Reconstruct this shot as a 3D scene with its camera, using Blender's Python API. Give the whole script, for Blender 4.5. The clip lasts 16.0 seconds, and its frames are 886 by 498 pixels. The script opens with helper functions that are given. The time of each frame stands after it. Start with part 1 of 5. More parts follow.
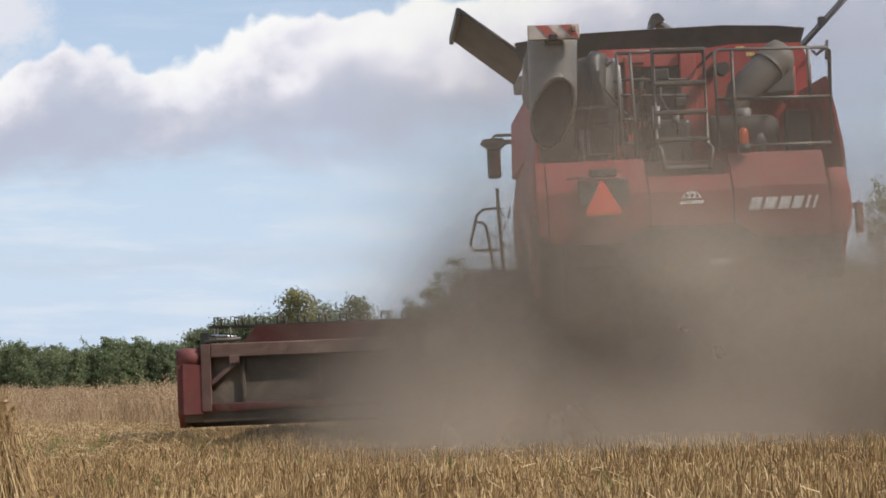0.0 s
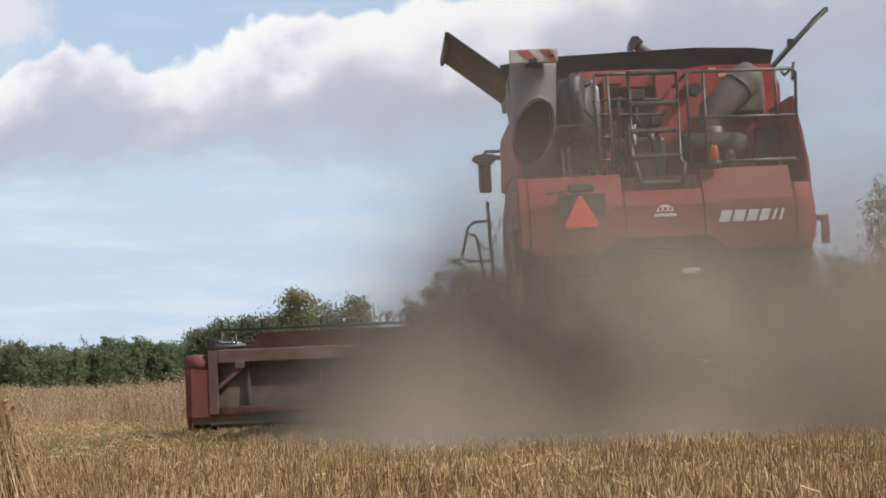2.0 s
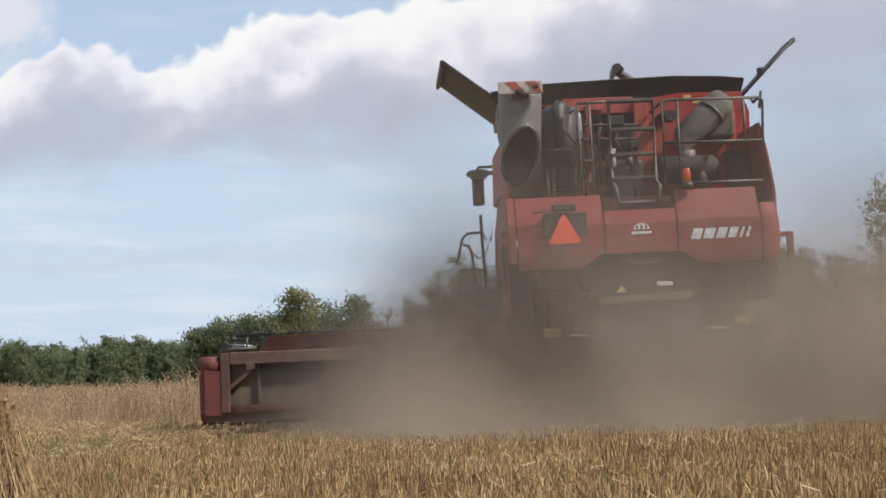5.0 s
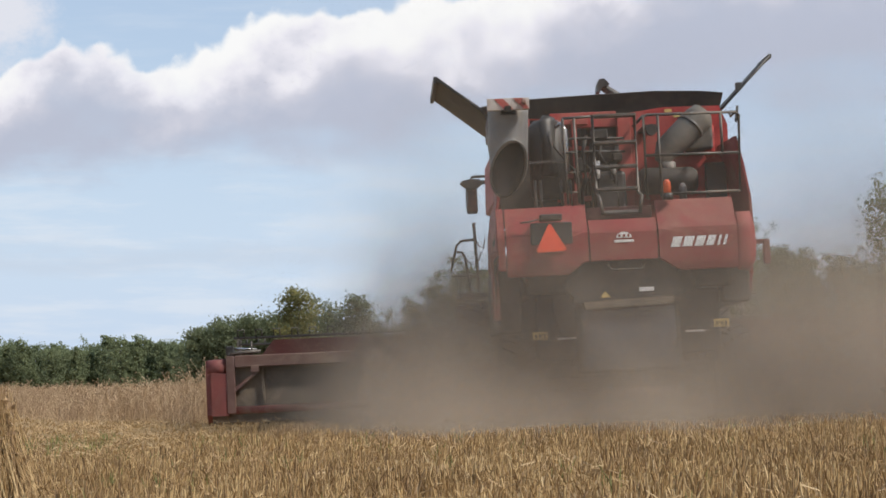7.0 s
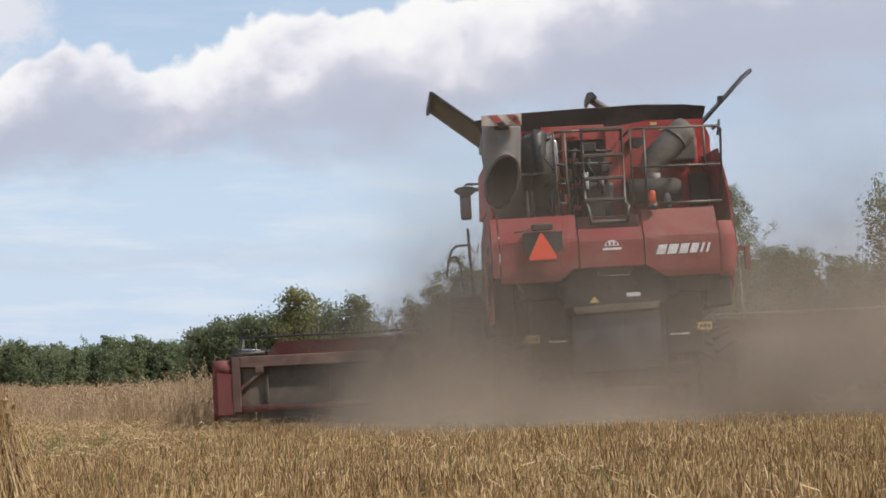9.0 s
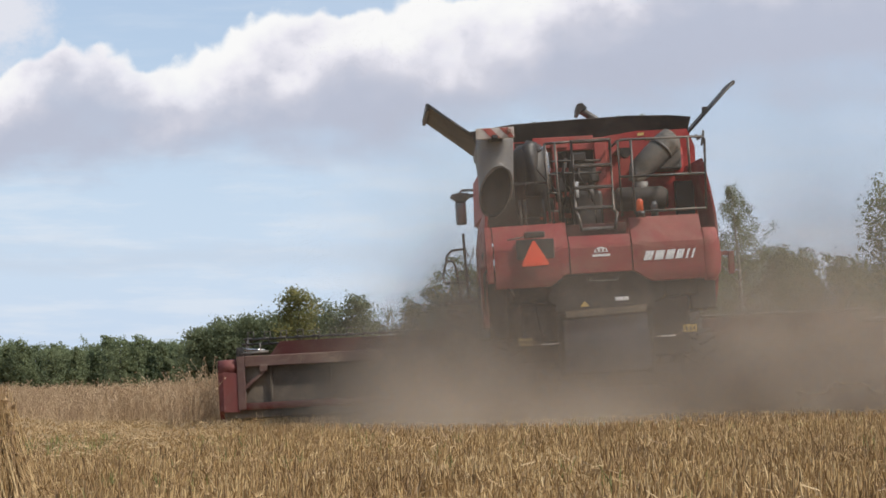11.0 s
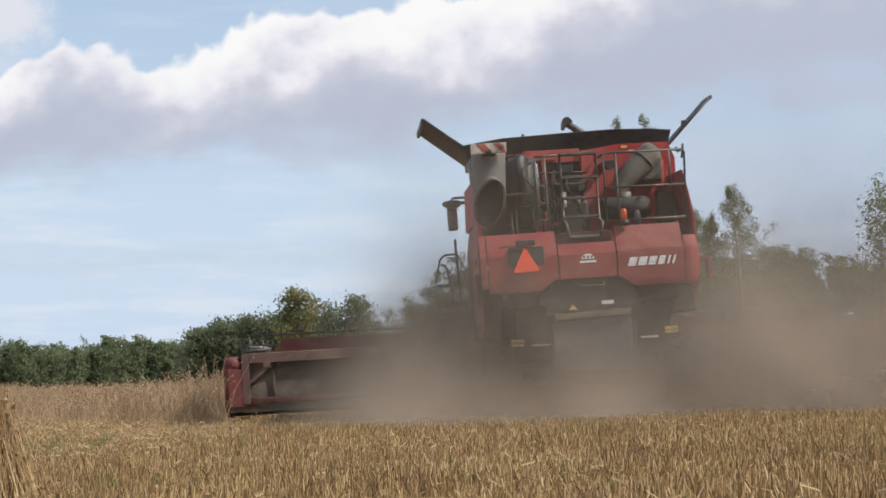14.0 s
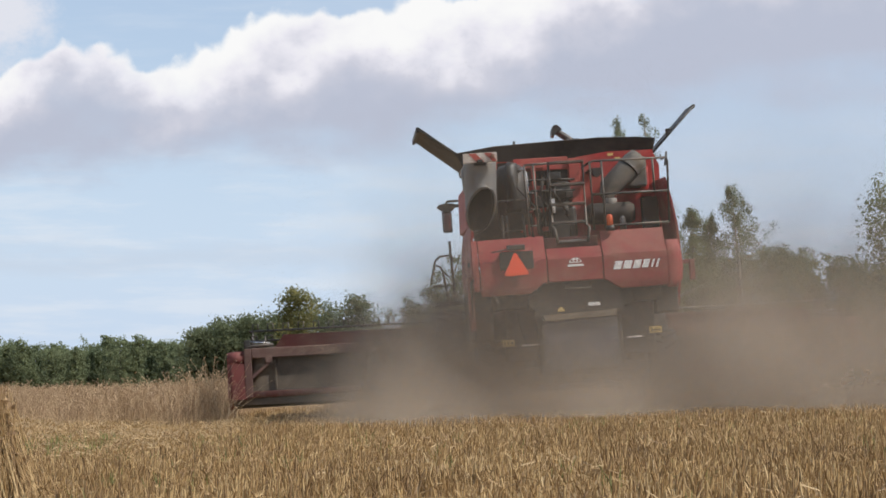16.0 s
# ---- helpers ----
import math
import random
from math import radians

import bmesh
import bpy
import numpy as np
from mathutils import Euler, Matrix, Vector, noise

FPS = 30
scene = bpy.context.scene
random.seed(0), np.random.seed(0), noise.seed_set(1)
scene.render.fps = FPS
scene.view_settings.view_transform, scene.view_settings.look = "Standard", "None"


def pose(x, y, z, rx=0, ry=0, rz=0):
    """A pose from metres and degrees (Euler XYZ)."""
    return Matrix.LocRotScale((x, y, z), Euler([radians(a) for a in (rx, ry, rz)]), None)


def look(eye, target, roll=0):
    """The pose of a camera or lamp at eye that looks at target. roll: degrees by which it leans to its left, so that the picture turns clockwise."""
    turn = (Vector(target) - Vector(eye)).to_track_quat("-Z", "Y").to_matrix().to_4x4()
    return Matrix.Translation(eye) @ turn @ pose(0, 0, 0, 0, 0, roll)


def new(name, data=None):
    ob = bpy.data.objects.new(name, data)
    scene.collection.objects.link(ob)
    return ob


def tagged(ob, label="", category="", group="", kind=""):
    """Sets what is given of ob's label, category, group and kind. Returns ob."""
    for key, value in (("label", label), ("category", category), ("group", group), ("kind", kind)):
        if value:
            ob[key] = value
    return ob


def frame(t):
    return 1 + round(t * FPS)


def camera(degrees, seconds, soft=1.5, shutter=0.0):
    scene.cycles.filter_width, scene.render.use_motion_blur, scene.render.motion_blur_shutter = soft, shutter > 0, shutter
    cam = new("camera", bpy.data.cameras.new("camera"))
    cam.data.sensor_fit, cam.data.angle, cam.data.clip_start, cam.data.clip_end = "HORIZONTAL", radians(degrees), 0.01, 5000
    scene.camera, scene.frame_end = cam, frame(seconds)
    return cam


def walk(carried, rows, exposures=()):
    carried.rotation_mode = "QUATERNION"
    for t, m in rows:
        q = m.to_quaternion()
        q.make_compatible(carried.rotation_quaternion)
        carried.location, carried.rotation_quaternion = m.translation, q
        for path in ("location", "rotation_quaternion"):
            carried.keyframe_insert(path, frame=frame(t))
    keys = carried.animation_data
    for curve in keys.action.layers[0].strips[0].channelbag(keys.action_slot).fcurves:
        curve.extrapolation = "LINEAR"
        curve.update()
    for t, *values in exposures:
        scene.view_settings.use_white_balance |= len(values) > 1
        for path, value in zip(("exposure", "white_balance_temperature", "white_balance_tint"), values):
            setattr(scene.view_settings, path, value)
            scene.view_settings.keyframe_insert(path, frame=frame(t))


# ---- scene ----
cam = camera(27.53, 16.0, 1.7)
CAM_TILT = 94.057
walk(cam, [(0, pose(0, 0, 0.9, CAM_TILT + 0.05, 0, 0)), (2, pose(0, 0, 0.9, CAM_TILT + 0.035, 0, 0)),
           (7, pose(0, 0, 0.9, CAM_TILT, 0, 0)), (16, pose(0, 0, 0.9, CAM_TILT, 0, 0))])

# ---- light ----
SUN_EL, SUN_AZ = 47.0, 110.0      # azimuth from +y towards +x
scene.view_settings.exposure = 0.0


def tree_of(owner):
    owner.use_nodes = True
    t = owner.node_tree
    t.nodes.clear()
    return t


def nd(t, kind, ins=None, operation="", interpolation_type="", data_type="", blend_type="", noise_dimensions="", voronoi_dimensions="", feature="", attribute_name=""):
    n = t.nodes.new(kind)
    if operation:
        n.operation = operation
    if interpolation_type:
        n.interpolation_type = interpolation_type
    if data_type:
        n.data_type = data_type
    if blend_type:
        n.blend_type = blend_type
    if noise_dimensions:
        n.noise_dimensions = noise_dimensions
    if voronoi_dimensions:
        n.voronoi_dimensions = voronoi_dimensions
    if feature:
        n.feature = feature
    if attribute_name:
        n.attribute_name = attribute_name
    for k, v in (ins or {}).items():
        if isinstance(v, bpy.types.NodeSocket):
            t.links.new(v, n.inputs[k])
        else:
            n.inputs[k].default_value = v
    return n


def m1(t, op, a, b=0.0, c=0.0, clamp=False):
    n = nd(t, "ShaderNodeMath", {0: a, 1: b, 2: c}, operation=op)
    n.use_clamp = clamp
    return n.outputs[0]


def span(t, x, lo, hi, a=0.0, b=1.0):
    n = nd(t, "ShaderNodeMapRange", {"Value": x, "From Min": lo, "From Max": hi, "To Min": a, "To Max": b}, interpolation_type="SMOOTHSTEP")
    return n.outputs[0]


def mixc(t, f, a, b, blend="MIX"):
    n = nd(t, "ShaderNodeMix", None, data_type="RGBA", blend_type=blend)
    for i, v in ((0, f), (6, a), (7, b)):
        if isinstance(v, bpy.types.NodeSocket):
            t.links.new(v, n.inputs[i])
        else:
            n.inputs[i].default_value = v if i == 0 else (*v, 1)
    return n.outputs[2]


def ramp(t, x, stops):
    n = nd(t, "ShaderNodeValToRGB", {0: x})
    e = n.color_ramp.elements
    while len(e) < len(stops):
        e.new(0.5)
    for el, (p, c) in zip(e, stops):
        el.position = p
        el.color = (c, c, c, 1) if isinstance(c, float) else (*c, 1)
    return n.outputs[0]


def make_world():
    """Hazy late-summer sky with one long bank of cumulus and thin veils under it."""
    w = bpy.data.worlds.new("sky")
    scene.world = w
    t = tree_of(w)
    sky = nd(t, "ShaderNodeTexSky")
    sky.sky_type, sky.sun_disc = "NISHITA", False
    sky.sun_elevation, sky.sun_rotation = radians(SUN_EL), radians(SUN_AZ)
    sky.altitude, sky.air_density, sky.dust_density, sky.ozone_density = 50, 1.0, 1.6, 1.2
    tc = nd(t, "ShaderNodeTexCoord")
    xyz = nd(t, "ShaderNodeSeparateXYZ", {0: tc.outputs["Generated"]})
    depth = m1(t, "MAXIMUM", m1(t, "ABSOLUTE", xyz.outputs[1]), 0.05)
    u = m1(t, "DIVIDE", xyz.outputs[0], depth)
    v = m1(t, "DIVIDE", xyz.outputs[2], depth)
    flat = nd(t, "ShaderNodeCombineXYZ", {0: u, 1: v}).outputs[0]

    def fbm(scale, detail, rough=0.6, stretch=1.0, shift=0.0):
        mp = nd(t, "ShaderNodeMapping", {"Vector": flat, "Scale": (1, stretch, 1), "Location": (shift, shift * 0.7, 0)})
        return nd(t, "ShaderNodeTexNoise", {"Vector": mp.outputs[0], "Scale": scale, "Detail": detail, "Roughness": rough}, noise_dimensions="2D").outputs[0]

    def puffy(scale, shift):
        mp = nd(t, "ShaderNodeMapping", {"Vector": flat, "Location": (shift, shift, 0)})
        wob = nd(t, "ShaderNodeTexNoise", {"Vector": mp.outputs[0], "Scale": scale * 1.5, "Detail": 4.0}, noise_dimensions="2D")
        off = nd(t, "ShaderNodeVectorMath", {0: wob.outputs["Color"], 1: (0.5, 0.5, 0.5)}, operation="SUBTRACT").outputs[0]
        off = nd(t, "ShaderNodeVectorMath", {0: off, "Scale": 0.45 / scale}, operation="SCALE").outputs[0]
        moved = nd(t, "ShaderNodeVectorMath", {0: mp.outputs[0], 1: off}).outputs[0]
        return nd(t, "ShaderNodeTexVoronoi", {"Vector": moved, "Scale": scale}, voronoi_dimensions="2D", feature="SMOOTH_F1").outputs["Distance"]

    s = m1(t, "MULTIPLY_ADD", u, 1 / 0.60, 0.5)
    top = ramp(t, s, [(0.0, 0.58), (0.092, 0.635), (0.107, 0.685), (0.144, 0.71), (0.19, 0.72), (0.217, 0.695), (0.243, 0.70), (0.274, 0.741), (0.30, 0.766), (0.32, 0.80),
                      (0.383, 0.805), (0.425, 0.822), (0.477, 0.832), (0.508, 0.83), (0.58, 0.88), (0.75, 0.96), (1.0, 0.99)])
    low = ramp(t, s, [(0.0, 0.40), (0.15, 0.455), (0.30, 0.47), (0.45, 0.50), (0.55, 0.55), (0.70, 0.61), (1.0, 0.66)])
    billow = m1(t, "ADD", m1(t, "MULTIPLY", puffy(19.0, 1.3), -0.026), m1(t, "MULTIPLY", puffy(70.0, 4.1), -0.014))
    fine = m1(t, "MULTIPLY_ADD", fbm(45.0, 6.0), 0.011, 0.001)
    edge = m1(t, "ADD", m1(t, "MULTIPLY", top, 0.25), m1(t, "ADD", m1(t, "ADD", billow, fine), 0.013))
    depth_in = m1(t, "SUBTRACT", edge, v)
    right = span(t, u, 0.02, 0.14)
    soft = m1(t, "MULTIPLY_ADD", right, 0.02, 0.007)
    mask_top = span(t, m1(t, "DIVIDE", depth_in, soft), 0.0, 1.0)
    lower = m1(t, "ADD", m1(t, "MULTIPLY", low, 0.25), m1(t, "MULTIPLY_ADD", fbm(14.0, 5.0, 0.55, 2.0, 3.0), 0.05, -0.025))
    mask_low = span(t, m1(t, "SUBTRACT", v, lower), -0.012, 0.022)
    mask = m1(t, "MULTIPLY", m1(t, "MULTIPLY", mask_top, mask_low), span(t, fbm(9.0, 4.0, 0.5, 1.6, 7.0), 0.15, 0.42, 0.75, 1.0))
    # sunlit crown, violet-grey base
    shade = m1(t, "ADD", m1(t, "MULTIPLY", depth_in, 19.0), m1(t, "MULTIPLY_ADD", fbm(18.0, 5.0, 0.55, 1.3, 9.0), 1.5, -0.86))
    shade = m1(t, "ADD", shade, m1(t, "MULTIPLY_ADD", puffy(13.0, 8.2), 0.7, -0.34))
    shade = m1(t, "ADD", shade, m1(t, "MULTIPLY", right, 0.6))
    shade = m1(t, "ADD", shade, m1(t, "MULTIPLY", span(t, v, 0.172, 0.132), 0.55))
    cloud = ramp(t, span(t, shade, -0.1, 1.3), [(0.0, (1.0, 1.0, 1.0)), (0.28, (0.87, 0.86, 0.93)), (0.6, (0.66, 0.67, 0.765)), (1.0, (0.52, 0.56, 0.68))])
    cloud = nd(t, "ShaderNodeVectorMath", {0: cloud, "Scale": CLOUD}, operation="SCALE").outputs[0]
    # thin veils and a milky horizon under the bank
    veil = m1(t, "MULTIPLY", span(t, fbm(10.0, 6.0, 0.6, 7.0, 2.0), 0.42, 0.72), span(t, v, 0.0, 0.03))
    veil = m1(t, "MULTIPLY", veil, span(t, v, 0.16, 0.06, 0.15, 0.55))
    milk = span(t, v, 0.22, 0.0, 0.50, 0.90)
    base = nd(t, "ShaderNodeVectorMath", {0: sky.outputs[0], "Scale": SKY}, operation="SCALE").outputs[0]
    base = mixc(t, milk, base, (0.64 * CLOUD, 0.775 * CLOUD, 0.97 * CLOUD))
    base = mixc(t, veil, base, (0.80 * CLOUD, 0.85 * CLOUD, 0.92 * CLOUD))
    # a grey low layer near the middle, as over a far rain shower
    grey = m1(t, "MULTIPLY", span(t, m1(t, "ABSOLUTE", m1(t, "SUBTRACT", v, m1(t, "MULTIPLY_ADD", fbm(12.0, 4.0, 0.6, 3.0, 5.0), 0.03, 0.052))), 0.012, 0.0), 0.35)
    base = mixc(t, grey, base, (0.60 * CLOUD, 0.66 * CLOUD, 0.76 * CLOUD))
    base = mixc(t, m1(t, "MULTIPLY", right, 0.4), base, (0.54 * CLOUD, 0.62 * CLOUD, 0.77 * CLOUD))
    # a second, torn cloud higher up
    du, dv = m1(t, "ADD", u, 0.262), m1(t, "MULTIPLY", m1(t, "SUBTRACT", v, 0.203), 1.5)
    far = m1(t, "SQRT", m1(t, "ADD", m1(t, "MULTIPLY", du, du), m1(t, "MULTIPLY", dv, dv)))
    torn = span(t, m1(t, "ADD", far, m1(t, "MULTIPLY_ADD", fbm(30.0, 6.0, 0.65, 1.4, 11.0), 0.06, -0.03)), 0.055, 0.02, 0.0, 0.85)
    base = mixc(t, torn, base, (0.84 * CLOUD, 0.84 * CLOUD, 0.90 * CLOUD))
    col = mixc(t, mask, base, cloud)
    bg = nd(t, "ShaderNodeBackground", {0: col, 1: 0.1})
    out = nd(t, "ShaderNodeOutputWorld", {0: bg.outputs[0]})


SKY, CLOUD = 1.35, 9.5
make_world()
sun = new("sun", bpy.data.lights.new("sun", "SUN"))
sun.data.energy, sun.data.angle, sun.data.color = 4.6, radians(1.5), (1.0, 0.95, 0.88)
sun_from = Vector((math.sin(radians(SUN_AZ)) * math.cos(radians(SUN_EL)), math.cos(radians(SUN_AZ)) * math.cos(radians(SUN_EL)), math.sin(radians(SUN_EL))))
sun.matrix_world = look(sun_from * 50, (0, 0, 0))


# ---- materials ----
def surface(name, col, rough=0.6, metal=0.0, col2=None, scale=6.0, dirt=None, dirt_amount=0.4, bump=0.2, fine=60.0, per_piece=0.0, island=False):
    """A Principled surface with variation at two scales, optional dirt and bump."""
    m = bpy.data.materials.new(name)
    t = tree_of(m)
    tc = nd(t, "ShaderNodeTexCoord")
    big = nd(t, "ShaderNodeTexNoise", {"Vector": tc.outputs["Object"], "Scale": scale, "Detail": 5.0, "Roughness": 0.6})
    small = nd(t, "ShaderNodeTexNoise", {"Vector": tc.outputs["Object"], "Scale": fine, "Detail": 3.0})
    c2 = col2 or tuple(c * 0.75 for c in col)
    c = mixc(t, span(t, big.outputs[0], 0.35, 0.65), col, c2)
    c = mixc(t, span(t, small.outputs[0], 0.3, 0.7, 0.0, 0.35), c, tuple(min(1, x * 1.25) for x in col))
    if dirt:
        d = nd(t, "ShaderNodeTexNoise", {"Vector": tc.outputs["Object"], "Scale": scale * 0.45, "Detail": 8.0, "Roughness": 0.7, "Distortion": 0.6})
        c = mixc(t, span(t, d.outputs[0], 0.38, 0.68, 0.15 * dirt_amount, dirt_amount), c, dirt)
    if per_piece:
        if island:
            rnd = nd(t, "ShaderNodeNewGeometry").outputs["Random Per Island"]
        else:
            rnd = nd(t, "ShaderNodeObjectInfo").outputs["Random"]
        c = nd(t, "ShaderNodeHueSaturation", {"Value": m1(t, "MULTIPLY_ADD", rnd, per_piece * 2, 1 - per_piece), "Color": c}).outputs[0]
    b = nd(t, "ShaderNodeBump", {"Height": small.outputs[0], "Strength": bump, "Distance": 0.01})
    r = m1(t, "MULTIPLY_ADD", big.outputs[0], 0.25, rough - 0.12)
    p = nd(t, "ShaderNodeBsdfPrincipled", {"Base Color": c, "Roughness": r, "Metallic": metal, "Specular IOR Level": 0.22 if rough > 0.55 else 0.45, "Normal": b.outputs[0]})
    nd(t, "ShaderNodeOutputMaterial", {0: p.outputs[0]})
    return m


def straw_mat(name, a, b, c, glow=0.25):
    """Dry stems: three straw colours picked stem by stem, slightly see-through."""
    m = bpy.data.materials.new(name)
    t = tree_of(m)
    rnd = nd(t, "ShaderNodeNewGeometry").outputs["Random Per Island"]
    tc = nd(t, "ShaderNodeTexCoord")
    n = nd(t, "ShaderNodeTexNoise", {"Vector": tc.outputs["Object"], "Scale": 1.3, "Detail": 4.0})
    pick = m1(t, "ADD", m1(t, "MULTIPLY", rnd, 0.75), m1(t, "MULTIPLY_ADD", n.outputs[0], 0.9, -0.3), clamp=True)
    col = ramp(t, pick, [(0.0, a), (0.5, b), (1.0, c)])
    d = nd(t, "ShaderNodeBsdfPrincipled", {"Base Color": col, "Roughness": 0.55})
    tr = nd(t, "ShaderNodeBsdfTranslucent", {0: col})
    mx = nd(t, "ShaderNodeMixShader", {0: glow, 1: d.outputs[0], 2: tr.outputs[0]})
    nd(t, "ShaderNodeOutputMaterial", {0: mx.outputs[0]})
    return m


DUST = (0.30, 0.235, 0.17)
RED = surface("red_paint", (0.215, 0.016, 0.020), 0.62, 0, (0.170, 0.017, 0.020), 2.2, DUST, 0.36, 0.08)
RED_BARE = surface("red_frame_paint", (0.34, 0.017, 0.018), 0.58, 0, (0.25, 0.016, 0.016), 3.0, DUST, 0.32, 0.08)
RED_OLD = surface("faded_red_paint", (0.175, 0.042, 0.040), 0.6, 0, (0.14, 0.04, 0.038), 3.0, DUST, 0.5, 0.1)
MAROON = surface("maroon_sheet", (0.065, 0.014, 0.014), 0.6, 0, (0.05, 0.013, 0.013), 2.0, DUST, 0.25, 0.1)
BLACK = surface("black_steel", (0.022, 0.022, 0.022), 0.5, 0.2, (0.03, 0.028, 0.026), 5.0, DUST, 0.10, 0.15)
RUBBER = surface("black_rubber", (0.024, 0.023, 0.022), 0.8, 0, (0.018, 0.018, 0.018), 5.0, DUST, 0.12, 0.3)
DARK = surface("dark_machinery", (0.03, 0.028, 0.026), 0.7, 0.1, (0.045, 0.04, 0.036), 4.0, DUST, 0.12, 0.4)
CHAFFY = surface("chaff_covered_steel", (0.075, 0.062, 0.05), 0.8, 0, (0.11, 0.085, 0.06), 3.0, DUST, 0.6, 0.5)
GREY = surface("grey_steel", (0.125, 0.122, 0.118), 0.55, 0.15, (0.10, 0.098, 0.095), 3.0, DUST, 0.28, 0.1)
TANK_INNER = surface("tank_sheet", (0.042, 0.040, 0.038), 0.6, 0.1, (0.034, 0.033, 0.031), 2.0, DUST, 0.28, 0.1)
CLOTH = surface("black_tank_cloth", (0.018, 0.018, 0.019), 0.7, 0, (0.026, 0.025, 0.025), 2.0, DUST, 0.22, 0.2)
RAIL = surface("dark_grey_rail", (0.05, 0.046, 0.043), 0.5, 0.2, (0.04, 0.038, 0.036), 5.0, DUST, 0.32, 0.1)
CHROME = surface("bright_steel", (0.5, 0.5, 0.5), 0.25, 0.9, (0.4, 0.4, 0.4), 5.0, DUST, 0.3, 0.05)
WHITE = surface("white_decal", (0.75, 0.74, 0.72), 0.5, 0, (0.62, 0.61, 0.6), 9.0, DUST, 0.3, 0.05)
YELLOW = surface("yellow_decal", (0.58, 0.40, 0.10), 0.5, 0, (0.50, 0.35, 0.10), 9.0, DUST, 0.45, 0.05)
ORANGE = surface("orange_reflector", (0.85, 0.075, 0.02), 0.35, 0, (0.8, 0.07, 0.02), 9.0, DUST, 0.12, 0.02)
DUCT = surface("dusty_dark_plastic", (0.085, 0.08, 0.072), 0.65, 0, (0.065, 0.062, 0.056), 3.0, DUST, 0.4, 0.1)
BOARD_WHITE = surface("dirty_white_board", (0.52, 0.47, 0.43), 0.6, 0, (0.36, 0.30, 0.27), 7.0, DUST, 0.45, 0.05)
GREYFLAP = surface("grey_rubber_flap", (0.085, 0.09, 0.105), 0.7, 0, (0.068, 0.072, 0.082), 3.0, DUST, 0.22, 0.15)
# base lightened to carry the thin airborne haze, besides the settled dust
HEADER_BACK = surface("dusty_dark_sheet", (0.075, 0.064, 0.054), 0.65, 0.1, (0.10, 0.082, 0.066), 2.0, DUST, 0.5, 0.15)
HEADER_BEAM = surface("dusty_red_beam", (0.115, 0.058, 0.052), 0.6, 0, (0.095, 0.054, 0.048), 3.0, DUST, 0.5, 0.1)


def glass_mat():
    m = bpy.data.materials.new("tinted_glass")
    t = tree_of(m)
    p = nd(t, "ShaderNodeBsdfPrincipled", {"Base Color": (0.12, 0.15, 0.15, 1), "Roughness": 0.05, "Transmission Weight": 0.8})
    nd(t, "ShaderNodeOutputMaterial", {0: p.outputs[0]})
    return m


def lamp_mat():
    m = bpy.data.materials.new("amber_beacon")
    t = tree_of(m)
    p = nd(t, "ShaderNodeBsdfPrincipled", {"Base Color": (0.35, 0.05, 0.015, 1), "Roughness": 0.25, "Emission Color": (1.0, 0.22, 0.06, 1), "Emission Strength": 0.10})
    nd(t, "ShaderNodeOutputMaterial", {0: p.outputs[0]})
    return m


def mirror_mat():
    m = bpy.data.materials.new("mirror_face")
    t = tree_of(m)
    p = nd(t, "ShaderNodeBsdfPrincipled", {"Base Color": (0.35, 0.36, 0.37, 1), "Roughness": 0.12, "Metallic": 1.0})
    nd(t, "ShaderNodeOutputMaterial", {0: p.outputs[0]})
    return m


def dust_mat(name):
    """Airborne chaff dust: "body" tells how thick each layer is, a drifting grain breaks it up."""
    m = bpy.data.materials.new(name)
    t = tree_of(m)
    up = nd(t, "ShaderNodeCombineXYZ", {0: 0.0, 1: -0.2, 2: 0.98}).outputs[0]
    d = nd(t, "ShaderNodeBsdfDiffuse", {0: (*DUST_COL, 1), "Normal": up})
    tr = nd(t, "ShaderNodeBsdfTranslucent", {0: (*DUST_COL, 1), "Normal": up})
    mx = nd(t, "ShaderNodeMixShader", {0: 0.5, 1: d.outputs[0], 2: tr.outputs[0]})
    body = nd(t, "ShaderNodeAttribute", None, attribute_name="body").outputs["Fac"]
    tc = nd(t, "ShaderNodeTexCoord")
    away = m1(t, "MULTIPLY", nd(t, "ShaderNodeObjectInfo").outputs["Random"], 60.0)
    where = nd(t, "ShaderNodeVectorMath", {0: tc.outputs["Object"], 1: nd(t, "ShaderNodeCombineXYZ", {1: away}).outputs[0]}).outputs[0]
    n = nd(t, "ShaderNodeTexNoise", {"Vector": where, "Scale": 0.8, "Detail": 6.0, "Roughness": 0.55, "Distortion": 0.5})
    thick = m1(t, "MULTIPLY", body, span(t, n.outputs[0], 0.28, 0.72, 0.45, 1.4), clamp=True)
    clear = nd(t, "ShaderNodeBsdfTransparent")
    out = nd(t, "ShaderNodeMixShader", {0: thick, 1: clear.outputs[0], 2: mx.outputs[0]})
    nd(t, "ShaderNodeOutputMaterial", {0: out.outputs[0]})
    return m


